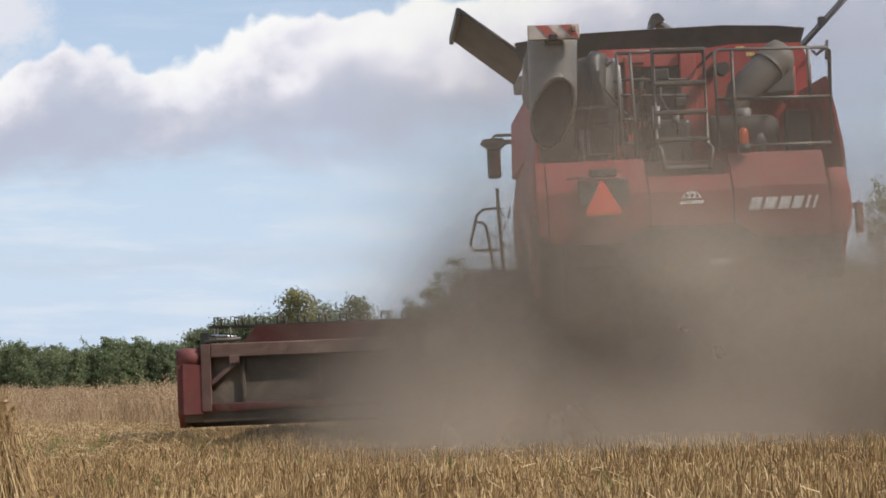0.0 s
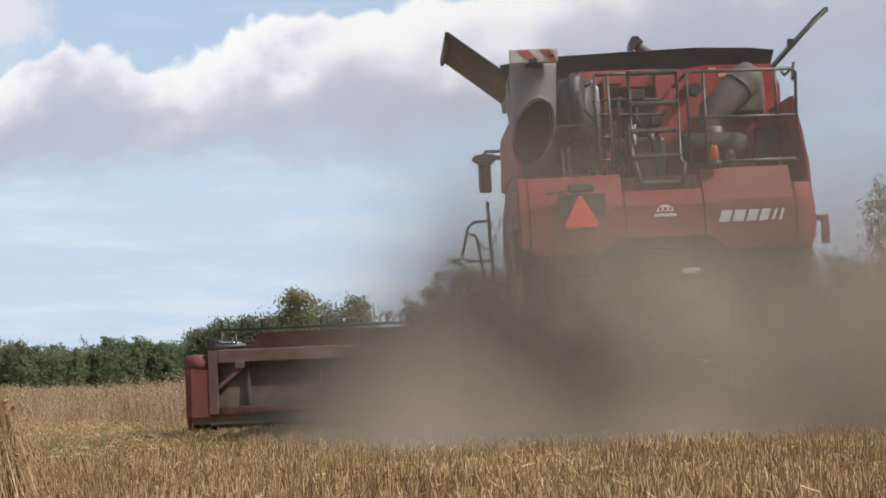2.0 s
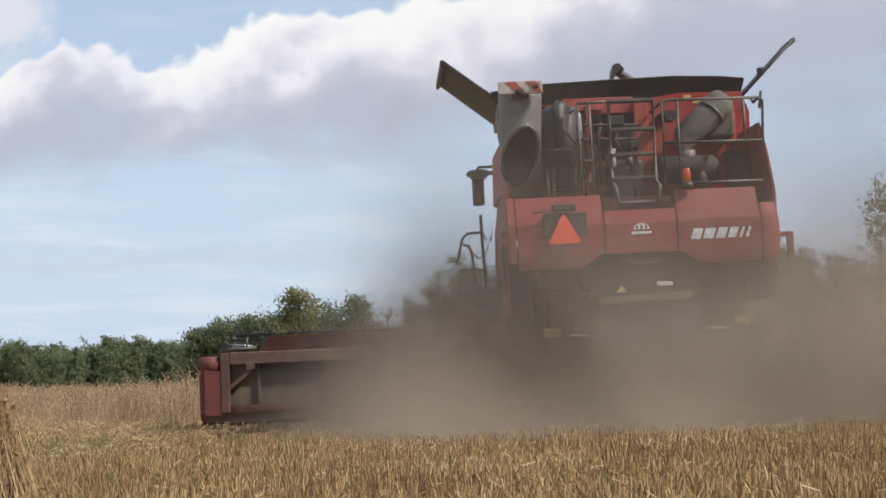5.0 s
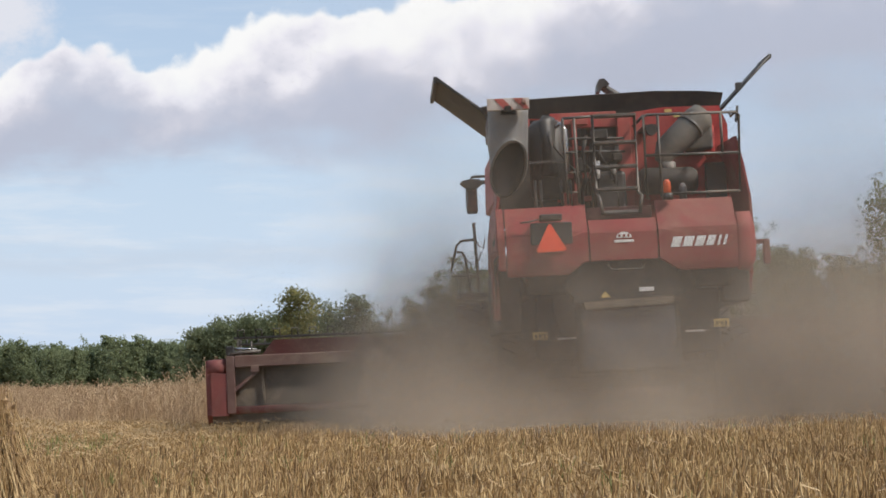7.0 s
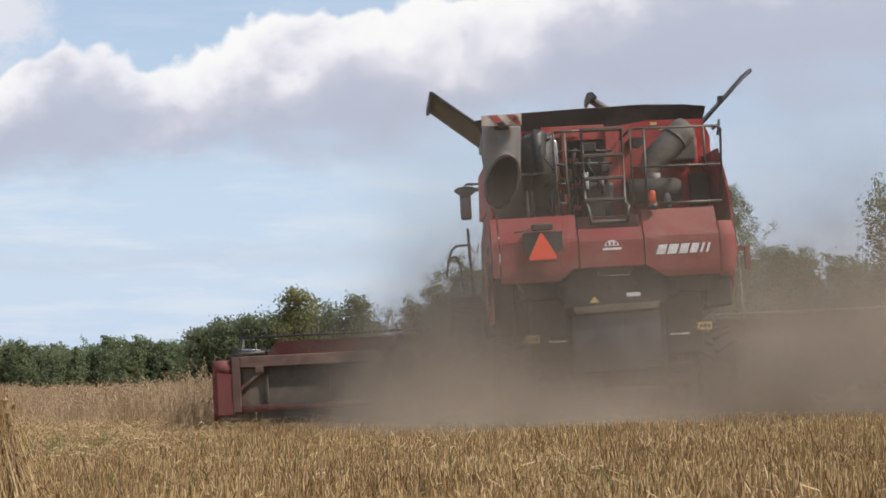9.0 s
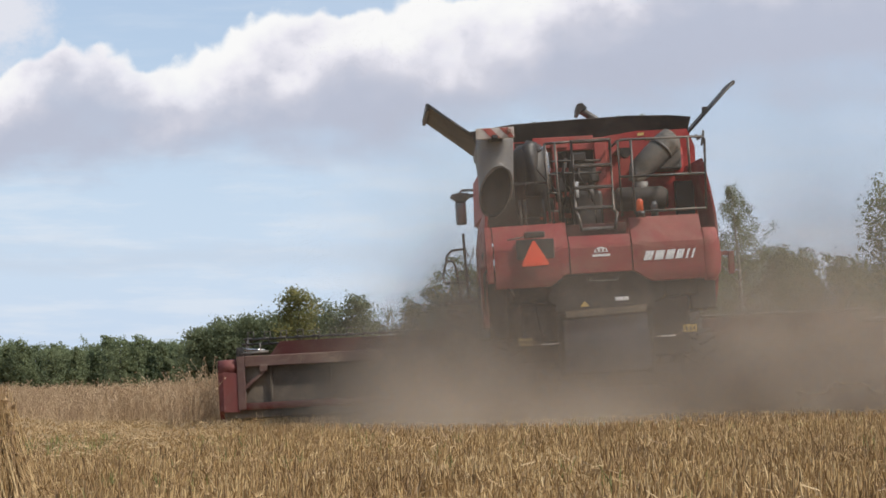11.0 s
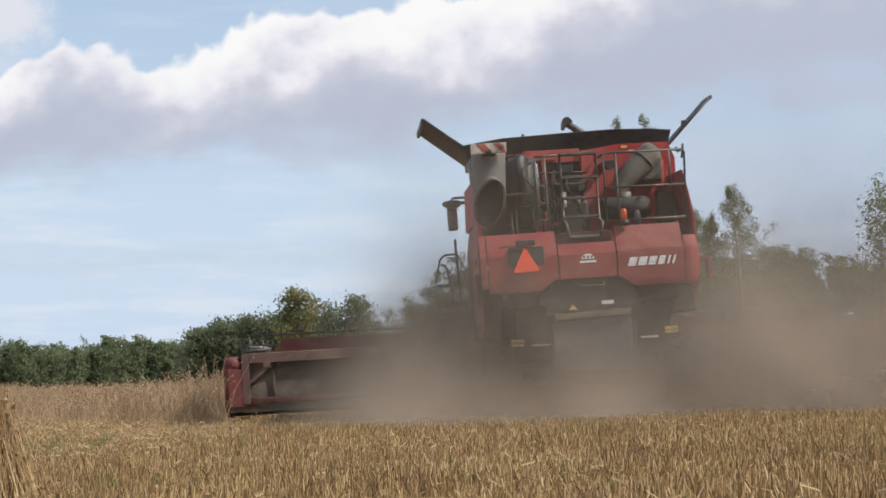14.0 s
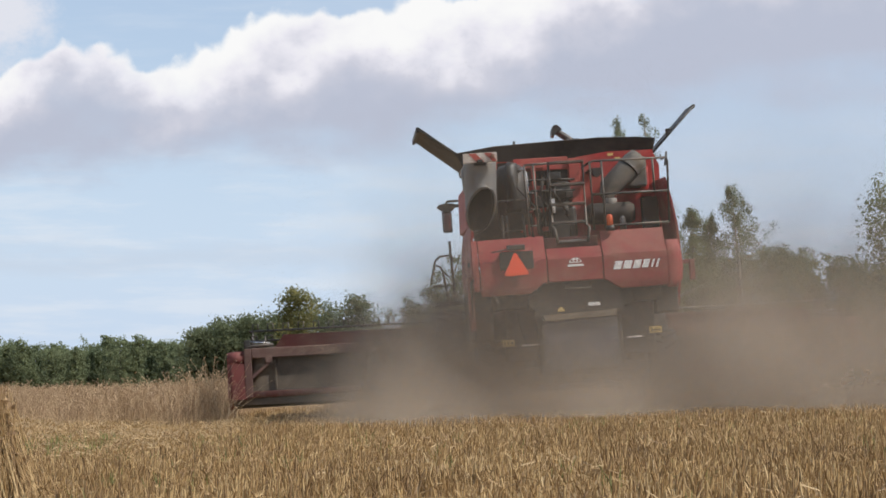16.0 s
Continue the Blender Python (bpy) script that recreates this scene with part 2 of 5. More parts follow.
def leaf_mat(name, a, b, c):
    m = bpy.data.materials.new(name)
    t = tree_of(m)
    rnd = nd(t, "ShaderNodeNewGeometry").outputs["Random Per Island"]
    tc = nd(t, "ShaderNodeTexCoord")
    n = nd(t, "ShaderNodeTexNoise", {"Vector": tc.outputs["Object"], "Scale": 0.5, "Detail": 3.0})
    pick = m1(t, "ADD", m1(t, "MULTIPLY", rnd, 0.5), m1(t, "MULTIPLY_ADD", n.outputs[0], 1.4, -0.45), clamp=True)
    col = ramp(t, pick, [(0.0, a), (0.5, b), (1.0, c)])
    d = nd(t, "ShaderNodeBsdfPrincipled", {"Base Color": col, "Roughness": 0.75, "Specular IOR Level": 0.15})
    tr = nd(t, "ShaderNodeBsdfTranslucent", {0: col})
    mx = nd(t, "ShaderNodeMixShader", {0: 0.45, 1: d.outputs[0], 2: tr.outputs[0]})
    nd(t, "ShaderNodeOutputMaterial", {0: mx.outputs[0]})
    return m


DUST_COL = (0.63, 0.538, 0.44)
GLASS, BEACON, MIRROR = glass_mat(), lamp_mat(), mirror_mat()
CHAFF_DUST = dust_mat("chaff_dust")
scene.cycles.transparent_max_bounces = 48
STUBBLE = straw_mat("stubble_straw", (0.185, 0.107, 0.046), (0.385, 0.245, 0.105), (0.66, 0.48, 0.245))
LITTER = straw_mat("pale_cut_straw", (0.24, 0.155, 0.075), (0.40, 0.28, 0.145), (0.58, 0.44, 0.25))
CROP = straw_mat("ripe_crop_straw", (0.25, 0.155, 0.085), (0.47, 0.325, 0.19), (0.66, 0.50, 0.315))
GRASS = straw_mat("green_weed", (0.10, 0.13, 0.03), (0.16, 0.19, 0.05), (0.28, 0.28, 0.09))
SOIL = surface("straw_strewn_soil", (0.20, 0.13, 0.065), 0.9, 0, (0.30, 0.205, 0.10), 1.1, (0.36, 0.26, 0.13), 0.6, 0.8, 25.0)
BARK = surface("bark", (0.10, 0.085, 0.07), 0.9, 0, (0.06, 0.05, 0.04), 3.0, None, 0, 0.6)
BIRCH_BARK = surface("birch_bark", (0.30, 0.28, 0.25), 0.8, 0, (0.16, 0.14, 0.12), 2.0, None, 0, 0.4)
# far foliage paled and greyed: distance haze is put into the leaf colour
LEAF_FAR_HAZED = leaf_mat("far_hazed_leaves", (0.145, 0.174, 0.098), (0.200, 0.234, 0.128), (0.250, 0.280, 0.156))
# nearer leaves are lifted for haze too, by less
LEAF = leaf_mat("green_leaves", (0.120, 0.140, 0.080), (0.160, 0.184, 0.102), (0.205, 0.228, 0.126))
LEAF_YELLOW = leaf_mat("yellowing_leaves", (0.115, 0.130, 0.065), (0.195, 0.195, 0.085), (0.340, 0.290, 0.095))
LEAF_BIRCH = leaf_mat("birch_leaves", (0.120, 0.140, 0.080), (0.175, 0.195, 0.110), (0.250, 0.255, 0.150))


# ---- mesh helpers ----
def part(name, bm, material, parent=None, label=""):
    bmesh.ops.recalc_face_normals(bm, faces=bm.faces)
    me = bpy.data.meshes.new(name)
    bm.to_mesh(me)
    bm.free()
    me.materials.append(material)
    ob = new(name, me)
    if parent:
        ob.parent = parent
    if label:
        ob["label"] = label
    return ob


def box(bm, x0, x1, y0, y1, z0, z1, bevel=0.0):
    g = bmesh.ops.create_cube(bm, size=1.0, matrix=Matrix.Translation(((x0 + x1) / 2, (y0 + y1) / 2, (z0 + z1) / 2)) @ Matrix.Diagonal((x1 - x0, y1 - y0, z1 - z0, 1)))
    if bevel:
        edges = list({e for v in g["verts"] for e in v.link_edges})
        bmesh.ops.bevel(bm, geom=edges, offset=bevel, segments=2, affect="EDGES", profile=0.5)
    return bm


def bm_box(*a):
    return box(bmesh.new(), *a)


def tube(bm, pts, r, n=8, closed=False, radii=None):
    """A round bar swept along a polyline."""
    pts = [Vector(p) for p in pts]
    rings = []
    for i, p in enumerate(pts):
        a = pts[i - 1] if (i or closed) else p
        b = pts[(i + 1) % len(pts)] if (i < len(pts) - 1 or closed) else p
        d = (b - a).normalized()
        q = d.to_track_quat("Z", "Y")
        rr = radii[i] if radii else r
        rings.append([bm.verts.new(p + q @ Vector((rr * math.cos(k * math.tau / n), rr * math.sin(k * math.tau / n), 0))) for k in range(n)])
    m = len(rings)
    for i in range(m if closed else m - 1):
        ra, rb = rings[i], rings[(i + 1) % m]
        for k in range(n):
            f = bm.faces.new((ra[k], ra[(k + 1) % n], rb[(k + 1) % n], rb[k]))
            f.smooth = True
    if not closed:
        bm.faces.new(rings[0][::-1])
        bm.faces.new(rings[-1])
    return bm


def bm_tube(pts, r, n=8, **k):
    return tube(bmesh.new(), pts, r, n, **k)


def prism(bm, outline, axis, a0, a1):
    """A flat outline (two coordinates) extruded along the third axis."""
    def at(p, s):
        return {"x": (s, p[0], p[1]), "y": (p[0], s, p[1]), "z": (p[0], p[1], s)}[axis]
    lo = [bm.verts.new(at(p, a0)) for p in outline]
    hi = [bm.verts.new(at(p, a1)) for p in outline]
    bm.faces.new(lo)
    bm.faces.new(hi[::-1])
    n = len(outline)
    for i in range(n):
        bm.faces.new((lo[i], lo[(i + 1) % n], hi[(i + 1) % n], hi[i]))
    return bm


def bm_prism(*a):
    return prism(bmesh.new(), *a)


def shell(bm, grid, thick, smooth=False):
    """A sheet given as rows of points, closed to a plate of that thickness along its normals' y/x mean."""
    rows_n, cols = len(grid), len(grid[0])
    g = [[Vector(p) for p in r] for r in grid]
    nrm = ((g[-1][0] - g[0][0]).cross(g[0][-1] - g[0][0])).normalized() * thick
    a = [[bm.verts.new(p) for p in r] for r in g]
    b = [[bm.verts.new(p + nrm) for p in r] for r in g]
    for s in (a, b):
        for i in range(rows_n - 1):
            for j in range(cols - 1):
                f = bm.faces.new((s[i][j], s[i][j + 1], s[i + 1][j + 1], s[i + 1][j]))
                f.smooth = smooth
    rim = [(0, j) for j in range(cols)] + [(i, cols - 1) for i in range(1, rows_n)] + [(rows_n - 1, j) for j in range(cols - 2, -1, -1)] + [(i, 0) for i in range(rows_n - 2, 0, -1)]
    for k in range(len(rim)):
        (i, j), (p, q) = rim[k], rim[(k + 1) % len(rim)]
        bm.faces.new((a[i][j], a[p][q], b[p][q], b[i][j]))
    return bm


def thing(name, label, category, m=None, group="", kind=""):
    ob = new(name)
    ob.empty_display_size = 0.3
    if m:
        ob.matrix_world = m
    return tagged(ob, label, category, group, kind)


def cloud_mesh(name, verts, faces, material):
    me = bpy.data.meshes.new(name)
    verts, faces = np.asarray(verts, dtype=np.float32).reshape(-1, 3), np.asarray(faces, dtype=np.int32)
    k = faces.shape[1]
    me.vertices.add(len(verts))
    me.vertices.foreach_set("co", verts.ravel())
    me.loops.add(faces.size)
    me.loops.foreach_set("vertex_index", faces.ravel())
    me.polygons.add(len(faces))
    me.polygons.foreach_set("loop_start", np.arange(0, faces.size, k, dtype=np.int32))
    me.update(calc_edges=True)
    me.validate()
    me.materials.append(material)
    return me


def leaf_cards(centres, size, rnd, droop=0.0):
    """Small bent leaf clumps, two triangles each, at the given centres."""
    n = len(centres)
    a = rnd.normal(0, 1, (n, 3))
    a[:, 2] -= droop
    a /= np.linalg.norm(a, axis=1, keepdims=True)
    b = np.cross(a, rnd.normal(0, 1, (n, 3)))
    b /= np.linalg.norm(b, axis=1, keepdims=True)
    s = (size * rnd.uniform(0.5, 1.3, n))[:, None]
    c = np.cross(a, b) * s * 0.25
    v = np.stack([centres - a * s, centres + b * s * 0.55 + c, centres + a * s, centres - b * s * 0.55 + c], 1).reshape(-1, 3)
    return v, np.arange(n * 4).reshape(-1, 4)


# ---- ground ----
def ground_z(x, y):
    return 0.15 + 0.315 * np.tanh(x / 9.0) + 0.09 * (1 - np.exp(-np.maximum(y, 0) / 10.0)) - 0.006 * (np.clip(y, 60, 400) - 60)


def axis_steps(limit, fine_to, fine, grow=1.25):
    out, s, p = [0.0], fine, 0.0
    while p < limit:
        p += s
        out.append(p)
        if p > fine_to:
            s *= grow
    return np.array(out)


def make_ground():
    pos = axis_steps(4000, 14, 0.25)
    xs = np.concatenate([-pos[::-1], pos[1:]])
    posy = axis_steps(4000, 45, 0.3)
    neg = axis_steps(4000, 4, 1.0)
    ys = np.concatenate([-neg[::-1], posy[1:]])
    gx, gy = np.meshgrid(xs, ys)
    gz = ground_z(gx, gy)
    rnd = np.random.RandomState(3)
    near = (np.abs(gx) < 15) & (gy > 0) & (gy < 50)
    gz = gz + np.where(near, rnd.normal(0, 0.018, gz.shape), 0)
    verts = np.stack([gx, gy, gz], -1).reshape(-1, 3)
    ny, nx = gx.shape
    i = (np.arange(ny - 1)[:, None] * nx + np.arange(nx - 1)[None, :]).ravel()
    faces = np.stack([i, i + 1, i + nx + 1, i + nx], -1)
    me = cloud_mesh("ground", verts, faces, SOIL)
    tagged(new("ground", me), "harvested field of brown soil strewn with straw", "field", kind="structure")


make_ground()


def stems(name, x, y, height, width, lean, material, rnd, taper=0.7, sides=3, heads=0.0):
    """Thin three-sided stems, rooted in the soil, each bent a little; optional drooping ears."""
    n = len(x)
    z = ground_z(x, y) - 0.02
    ang = rnd.uniform(0, math.tau, n)
    tilt = np.abs(rnd.normal(0, lean, n))
    dx, dy = np.cos(ang) * tilt * height, np.sin(ang) * tilt * height
    turn = rnd.uniform(0, math.tau, n)
    levels = ((0, 1.0, 0.0), (0.55, 0.9, 0.4), (1.0, taper, 1.0))
    vs = []
    for lv, w, b in levels:
        for k in range(sides):
            a = turn + k * math.tau / sides
            vs.append(np.stack([x + dx * b + np.cos(a) * width * w, y + dy * b + np.sin(a) * width * w, z + height * lv], -1))
    v = np.stack(vs, 1)
    quads = []
    for l in range(2):
        for k in range(sides):
            quads.append((l * sides + k, l * sides + (k + 1) % sides, (l + 1) * sides + (k + 1) % sides, (l + 1) * sides + k))
    per = 3 * sides
    allv, allf = [v.reshape(-1, 3)], [(np.array(quads)[None] + (np.arange(n) * per)[:, None, None]).reshape(-1, 4)]
    if heads:
        base = np.stack([x + dx, y + dy, z + height], -1)
        d = np.stack([dx, dy, np.full(n, 0.0)], -1)
        d = d / (np.linalg.norm(d, axis=1, keepdims=True) + 1e-6)
        tip = base + d * heads * 0.8 + np.array([0, 0, 1]) * (rnd.uniform(-0.6, 0.5, n) * heads)[:, None]
        mid = (base + tip) / 2 + np.array([0, 0, 0.25 * heads])
        side = np.stack([-d[:, 1], d[:, 0], np.zeros(n)], -1) * (width * 2.6)[:, None]
        up = np.array([0, 0, 1.0]) * (width * 2.4)[:, None]
        hv = np.stack([base, mid + side, tip, mid - side, mid + up, mid - up], 1)
        off = n * per
        hf = np.array([(0, 1, 4, 4), (1, 2, 4, 4), (2, 3, 4, 4), (3, 0, 4, 4), (1, 0, 5, 5), (2, 1, 5, 5), (3, 2, 5, 5), (0, 3, 5, 5)])[:, :3]
        me1 = cloud_mesh(name + "_ears", hv.reshape(-1, 3), (hf[None] + (np.arange(n) * 6)[:, None, None]).reshape(-1, 3), material)
    me = cloud_mesh(name, np.concatenate(allv), np.concatenate(allf), material)
    return (me, me1) if heads else (me, None)


def in_view(rnd, n, y0, y1, margin=1.0, power=0.5):
    """Points over the wedge of field before the camera, evenly by area."""
    y = np.sqrt(rnd.uniform(y0 ** 2, y1 ** 2, n))
    x = rnd.uniform(-1, 1, n) * (0.25 * y + margin)
    return x, y


def crop_edge(x):
    """Where the standing crop begins."""
    rag = 0.9 * np.sin(x * 2.1 + 0.6) + 0.6 * np.sin(x * 4.7)
    return np.where(x > -5.0, 30.6 + (x + 5.0) * 0.4, 31.5 + (-5.0 - x) * 1.6) + rag


def swath_side(y):
    return -3.35 - (y - 24.5) * 0.055


def trodden(x, y):
    """How far the stubble is pressed flat and strewn with straw: a pale strip before the standing crop."""
    f = np.clip((-x - 0.055 * y + 0.25 * np.sin(y * 1.3) - 0.2) / 2.6, 0, 1) * np.clip((y - 14.0) / 4.0, 0, 1)
    return f * f * (3 - 2 * f)


def make_stubble():
    rnd = np.random.RandomState(11)
    for name, n, y0, y1, w in (("stubble_near", 17000, 6.0, 13.0, 0.0054), ("stubble_mid", 30000, 13.0, 24.0, 0.0058), ("stubble_far", 27000, 24.0, 42.0, 0.0065)):
        x, y = in_view(rnd, n, y0, y1)
        # drilled rows run across the view at a slant
        row = 0.13
        r = y * 0.55 + x * 0.83
        shift = (np.round(r / row) * row - r) * 0.75
        x, y = x + shift * 0.83, y + shift * 0.55
        keep = ~((y > crop_edge(x)) & (x < swath_side(y)))
        x, y = x[keep], y[keep]
        patch = 0.5 + 0.5 * np.sin(x * 1.7 + np.sin(y * 0.9) * 2) * np.sin(y * 1.1 + x * 0.4)
        thin = rnd.uniform(0, 1, len(x)) > 0.35 * (1 - patch)
        x, y, patch = x[thin], y[thin], patch[thin]
        h = rnd.uniform(0.07, 0.17, len(x)) * (0.75 + 0.45 * patch) * (1 - 0.42 * trodden(x, y))
        me, _ = stems(name, x, y, h, np.full(len(x), w) * rnd.uniform(0.5, 1.4, len(x)), 0.28, STUBBLE, rnd, 0.85)
        tagged(new("stubble", me), "short golden cereal stubble standing on the field", "stubble", kind="stuff")
    # thinner stubble to the sides and behind
    x, y = rnd.uniform(-30, 30, 16000), rnd.uniform(-14, 44, 16000)
    keep = (np.abs(x) > 0.25 * np.maximum(y, 0) + 1.0) & ~((y > crop_edge(x)) & (x < swath_side(y))) | (y < 6)
    keep &= x * x + y * y > 1.5
    x, y = x[keep], y[keep]
    me, _ = stems("stubble_around", x, y, rnd.uniform(0.08, 0.2, len(x)), np.full(len(x), 0.007), 0.3, STUBBLE, rnd, 0.85)
    tagged(new("stubble", me), "short golden cereal stubble standing on the field", "stubble", kind="stuff")
    # broken straw lying about and leaf rags, thick on the pressed strip
    for n, y0, y1, strip in ((9000, 6.0, 30.0, False), (15000, 14.0, 34.0, True)):
        x, y = in_view(rnd, n, y0, y1)
        if strip:
            keep = rnd.uniform(0, 1, n) < trodden(x, y) * (0.35 + 0.65 * (0.5 + 0.5 * np.sin(x * 1.9 + y * 0.7) * np.sin(y * 0.9 - x * 0.6)))
            x, y = x[keep], y[keep]
        n = len(x)
        a = rnd.uniform(0, math.tau, n)
        ln = rnd.uniform(0.02, 0.06, n) * (1.8 if strip else 1.0)
        z = ground_z(x, y) + (rnd.uniform(0.01, 0.07, n) if strip else rnd.uniform(0.02, 0.13, n))
        d = np.stack([np.cos(a) * ln, np.sin(a) * ln, rnd.normal(0, 0.04, n)], -1)
        c = np.stack([x, y, z], -1)
        s = np.stack([-np.sin(a), np.cos(a), np.zeros(n)], -1) * (0.0045 if strip else 0.0026)
        up = np.array([0, 0, 0.005])
        v = np.stack([c - d, c - d + s + up, c + d + s + up, c + d], 1)
        me = cloud_mesh("loose_straw", v.reshape(-1, 3), np.arange(n * 4).reshape(-1, 4), LITTER if strip else STUBBLE)
        tagged(new("loose_straw", me), "pale broken straw scattered over the stubble", "straw", kind="stuff")
    # weeds
    tufts = 110
    x, y = in_view(rnd, tufts, 7.5, 22.0, 0.5)
    x[:26], y[:26] = rnd.uniform(-5.0, -3.6, 26), rnd.uniform(18.5, 23.0, 26)
    n = tufts * 7
    x, y = np.repeat(x, 7) + rnd.normal(0, 0.035, n), np.repeat(y, 7) + rnd.normal(0, 0.035, n)
    me, _ = stems("weeds", x, y, rnd.uniform(0.08, 0.20, n), np.full(n, 0.0045), 0.45, GRASS, rnd, 0.3)
    tagged(new("weeds", me), "green weeds between the stubble", "weeds", kind="stuff")


def make_crop():
    rnd = np.random.RandomState(5)
    # strip beside the swath and the field beyond it
    n = 30000
    y = rnd.uniform(29.5, 66.0, n) ** 1.0
    x = -3.2 - rnd.uniform(0, 1, n) ** 1.1 * (0.20 * y + 2.2)
    keep = (y > crop_edge(x)) & (x < swath_side(y))
    x, y = x[keep], y[keep]
    lump = 0.5 + 0.28 * np.sin(x * 1.9 + 1.0 + np.sin(y * 0.7)) + 0.22 * np.sin(y * 0.8 + x * 0.9) * np.sin(x * 3.7 + 0.5 * y)
    h = rnd.uniform(0.34, 1.0, len(x)) * (0.50 + 0.72 * lump) * (0.72 + 0.28 * np.clip((x + 5.9) / 1.2, 0, 1)) * (1 + 0.24 * np.clip((x + 5.4) / 0.8, 0, 1))
    stalk, ears = stems("standing_crop", x, y, h, np.full(len(x), 0.0046), 0.50, CROP, rnd, 0.6, 3, 0.065)
    crop = tagged(new("standing_crop", stalk), "ripe tangled brown cereal crop still standing uncut", "crop", kind="stuff")
    new("ears", ears).parent = crop
    n = 9000
    y = np.sqrt(rnd.uniform(64.0 ** 2, 130.0 ** 2, n))
    x = -rnd.uniform(-0.02, 0.30, n) * y
    stalk, ears = stems("far_crop", x, y, rnd.uniform(0.35, 0.6, n), 0.00014 * y, 0.25, CROP, rnd, 0.6, 3, 0.2)
    crop = tagged(new("standing_crop", stalk), "ripe brown cereal field reaching to the wood", "crop", kind="stuff")
    new("ears", ears).parent = crop
    # uncut crop ahead of the machine's last position
    n = 4500
    x, y = rnd.uniform(-4, 12, n), 37.5 + rnd.uniform(0, 1, n) ** 1.5 * 20
    stalk, ears = stems("crop_ahead", x, y, rnd.uniform(0.55, 0.75, n), np.full(n, 0.006), 0.25, CROP, rnd, 0.6, 3, 0.11)
    crop = tagged(new("standing_crop", stalk), "ripe brown cereal crop still uncut before the machine", "crop", kind="stuff")
    new("ears", ears).parent = crop
    # a slumped sheaf of uncut stalks close by: wide at its foot, drawn together at the top
    n = 1200
    az, rad = rnd.uniform(0, math.tau, n), np.abs(rnd.normal(0, 0.17, n))
    x0, y0 = -2.55 + 1.0 * rad * np.cos(az), 10.3 + rad * np.sin(az)
    h = rnd.uniform(0.22, 0.74, n)
    pull = 0.9 * h / 0.74
    tip = np.stack([x0 + (-2.60 - x0) * pull + rnd.normal(0, 0.06, n), y0 + (10.3 - y0) * pull + rnd.normal(0, 0.06, n), ground_z(x0, y0) + h], -1)
    foot = np.stack([x0, y0, ground_z(x0, y0) - 0.02], -1)
    mid = (foot + tip) / 2 + rnd.normal(0, 0.02, (n, 3))
    v = []
    for c, w in ((foot, 0.0034), (mid, 0.003), (tip, 0.002)):
        for k in range(3):
            v.append(c + np.array([math.cos(k * math.tau / 3), math.sin(k * math.tau / 3), 0.0]) * w)
    quads = np.array([(l * 3 + k, l * 3 + (k + 1) % 3, l * 3 + 3 + (k + 1) % 3, l * 3 + 3 + k) for l in range(2) for k in range(3)])
    me = cloud_mesh("crop_tuft", np.stack(v, 1).reshape(-1, 3), (quads[None] + (np.arange(n) * 9)[:, None, None]).reshape(-1, 4), STUBBLE)
    crop = tagged(new("crop_tuft", me), "slumped tuft of dry straw left uncut in the stubble", "crop", kind="stuff")
    few = tip[::4]
    v, f = leaf_cards(few - np.array([0, 0, 0.02]), 0.028, rnd, 1.0)
    new("ears", cloud_mesh("ears", v, f, CROP)).parent = crop


make_stubble()
make_crop()


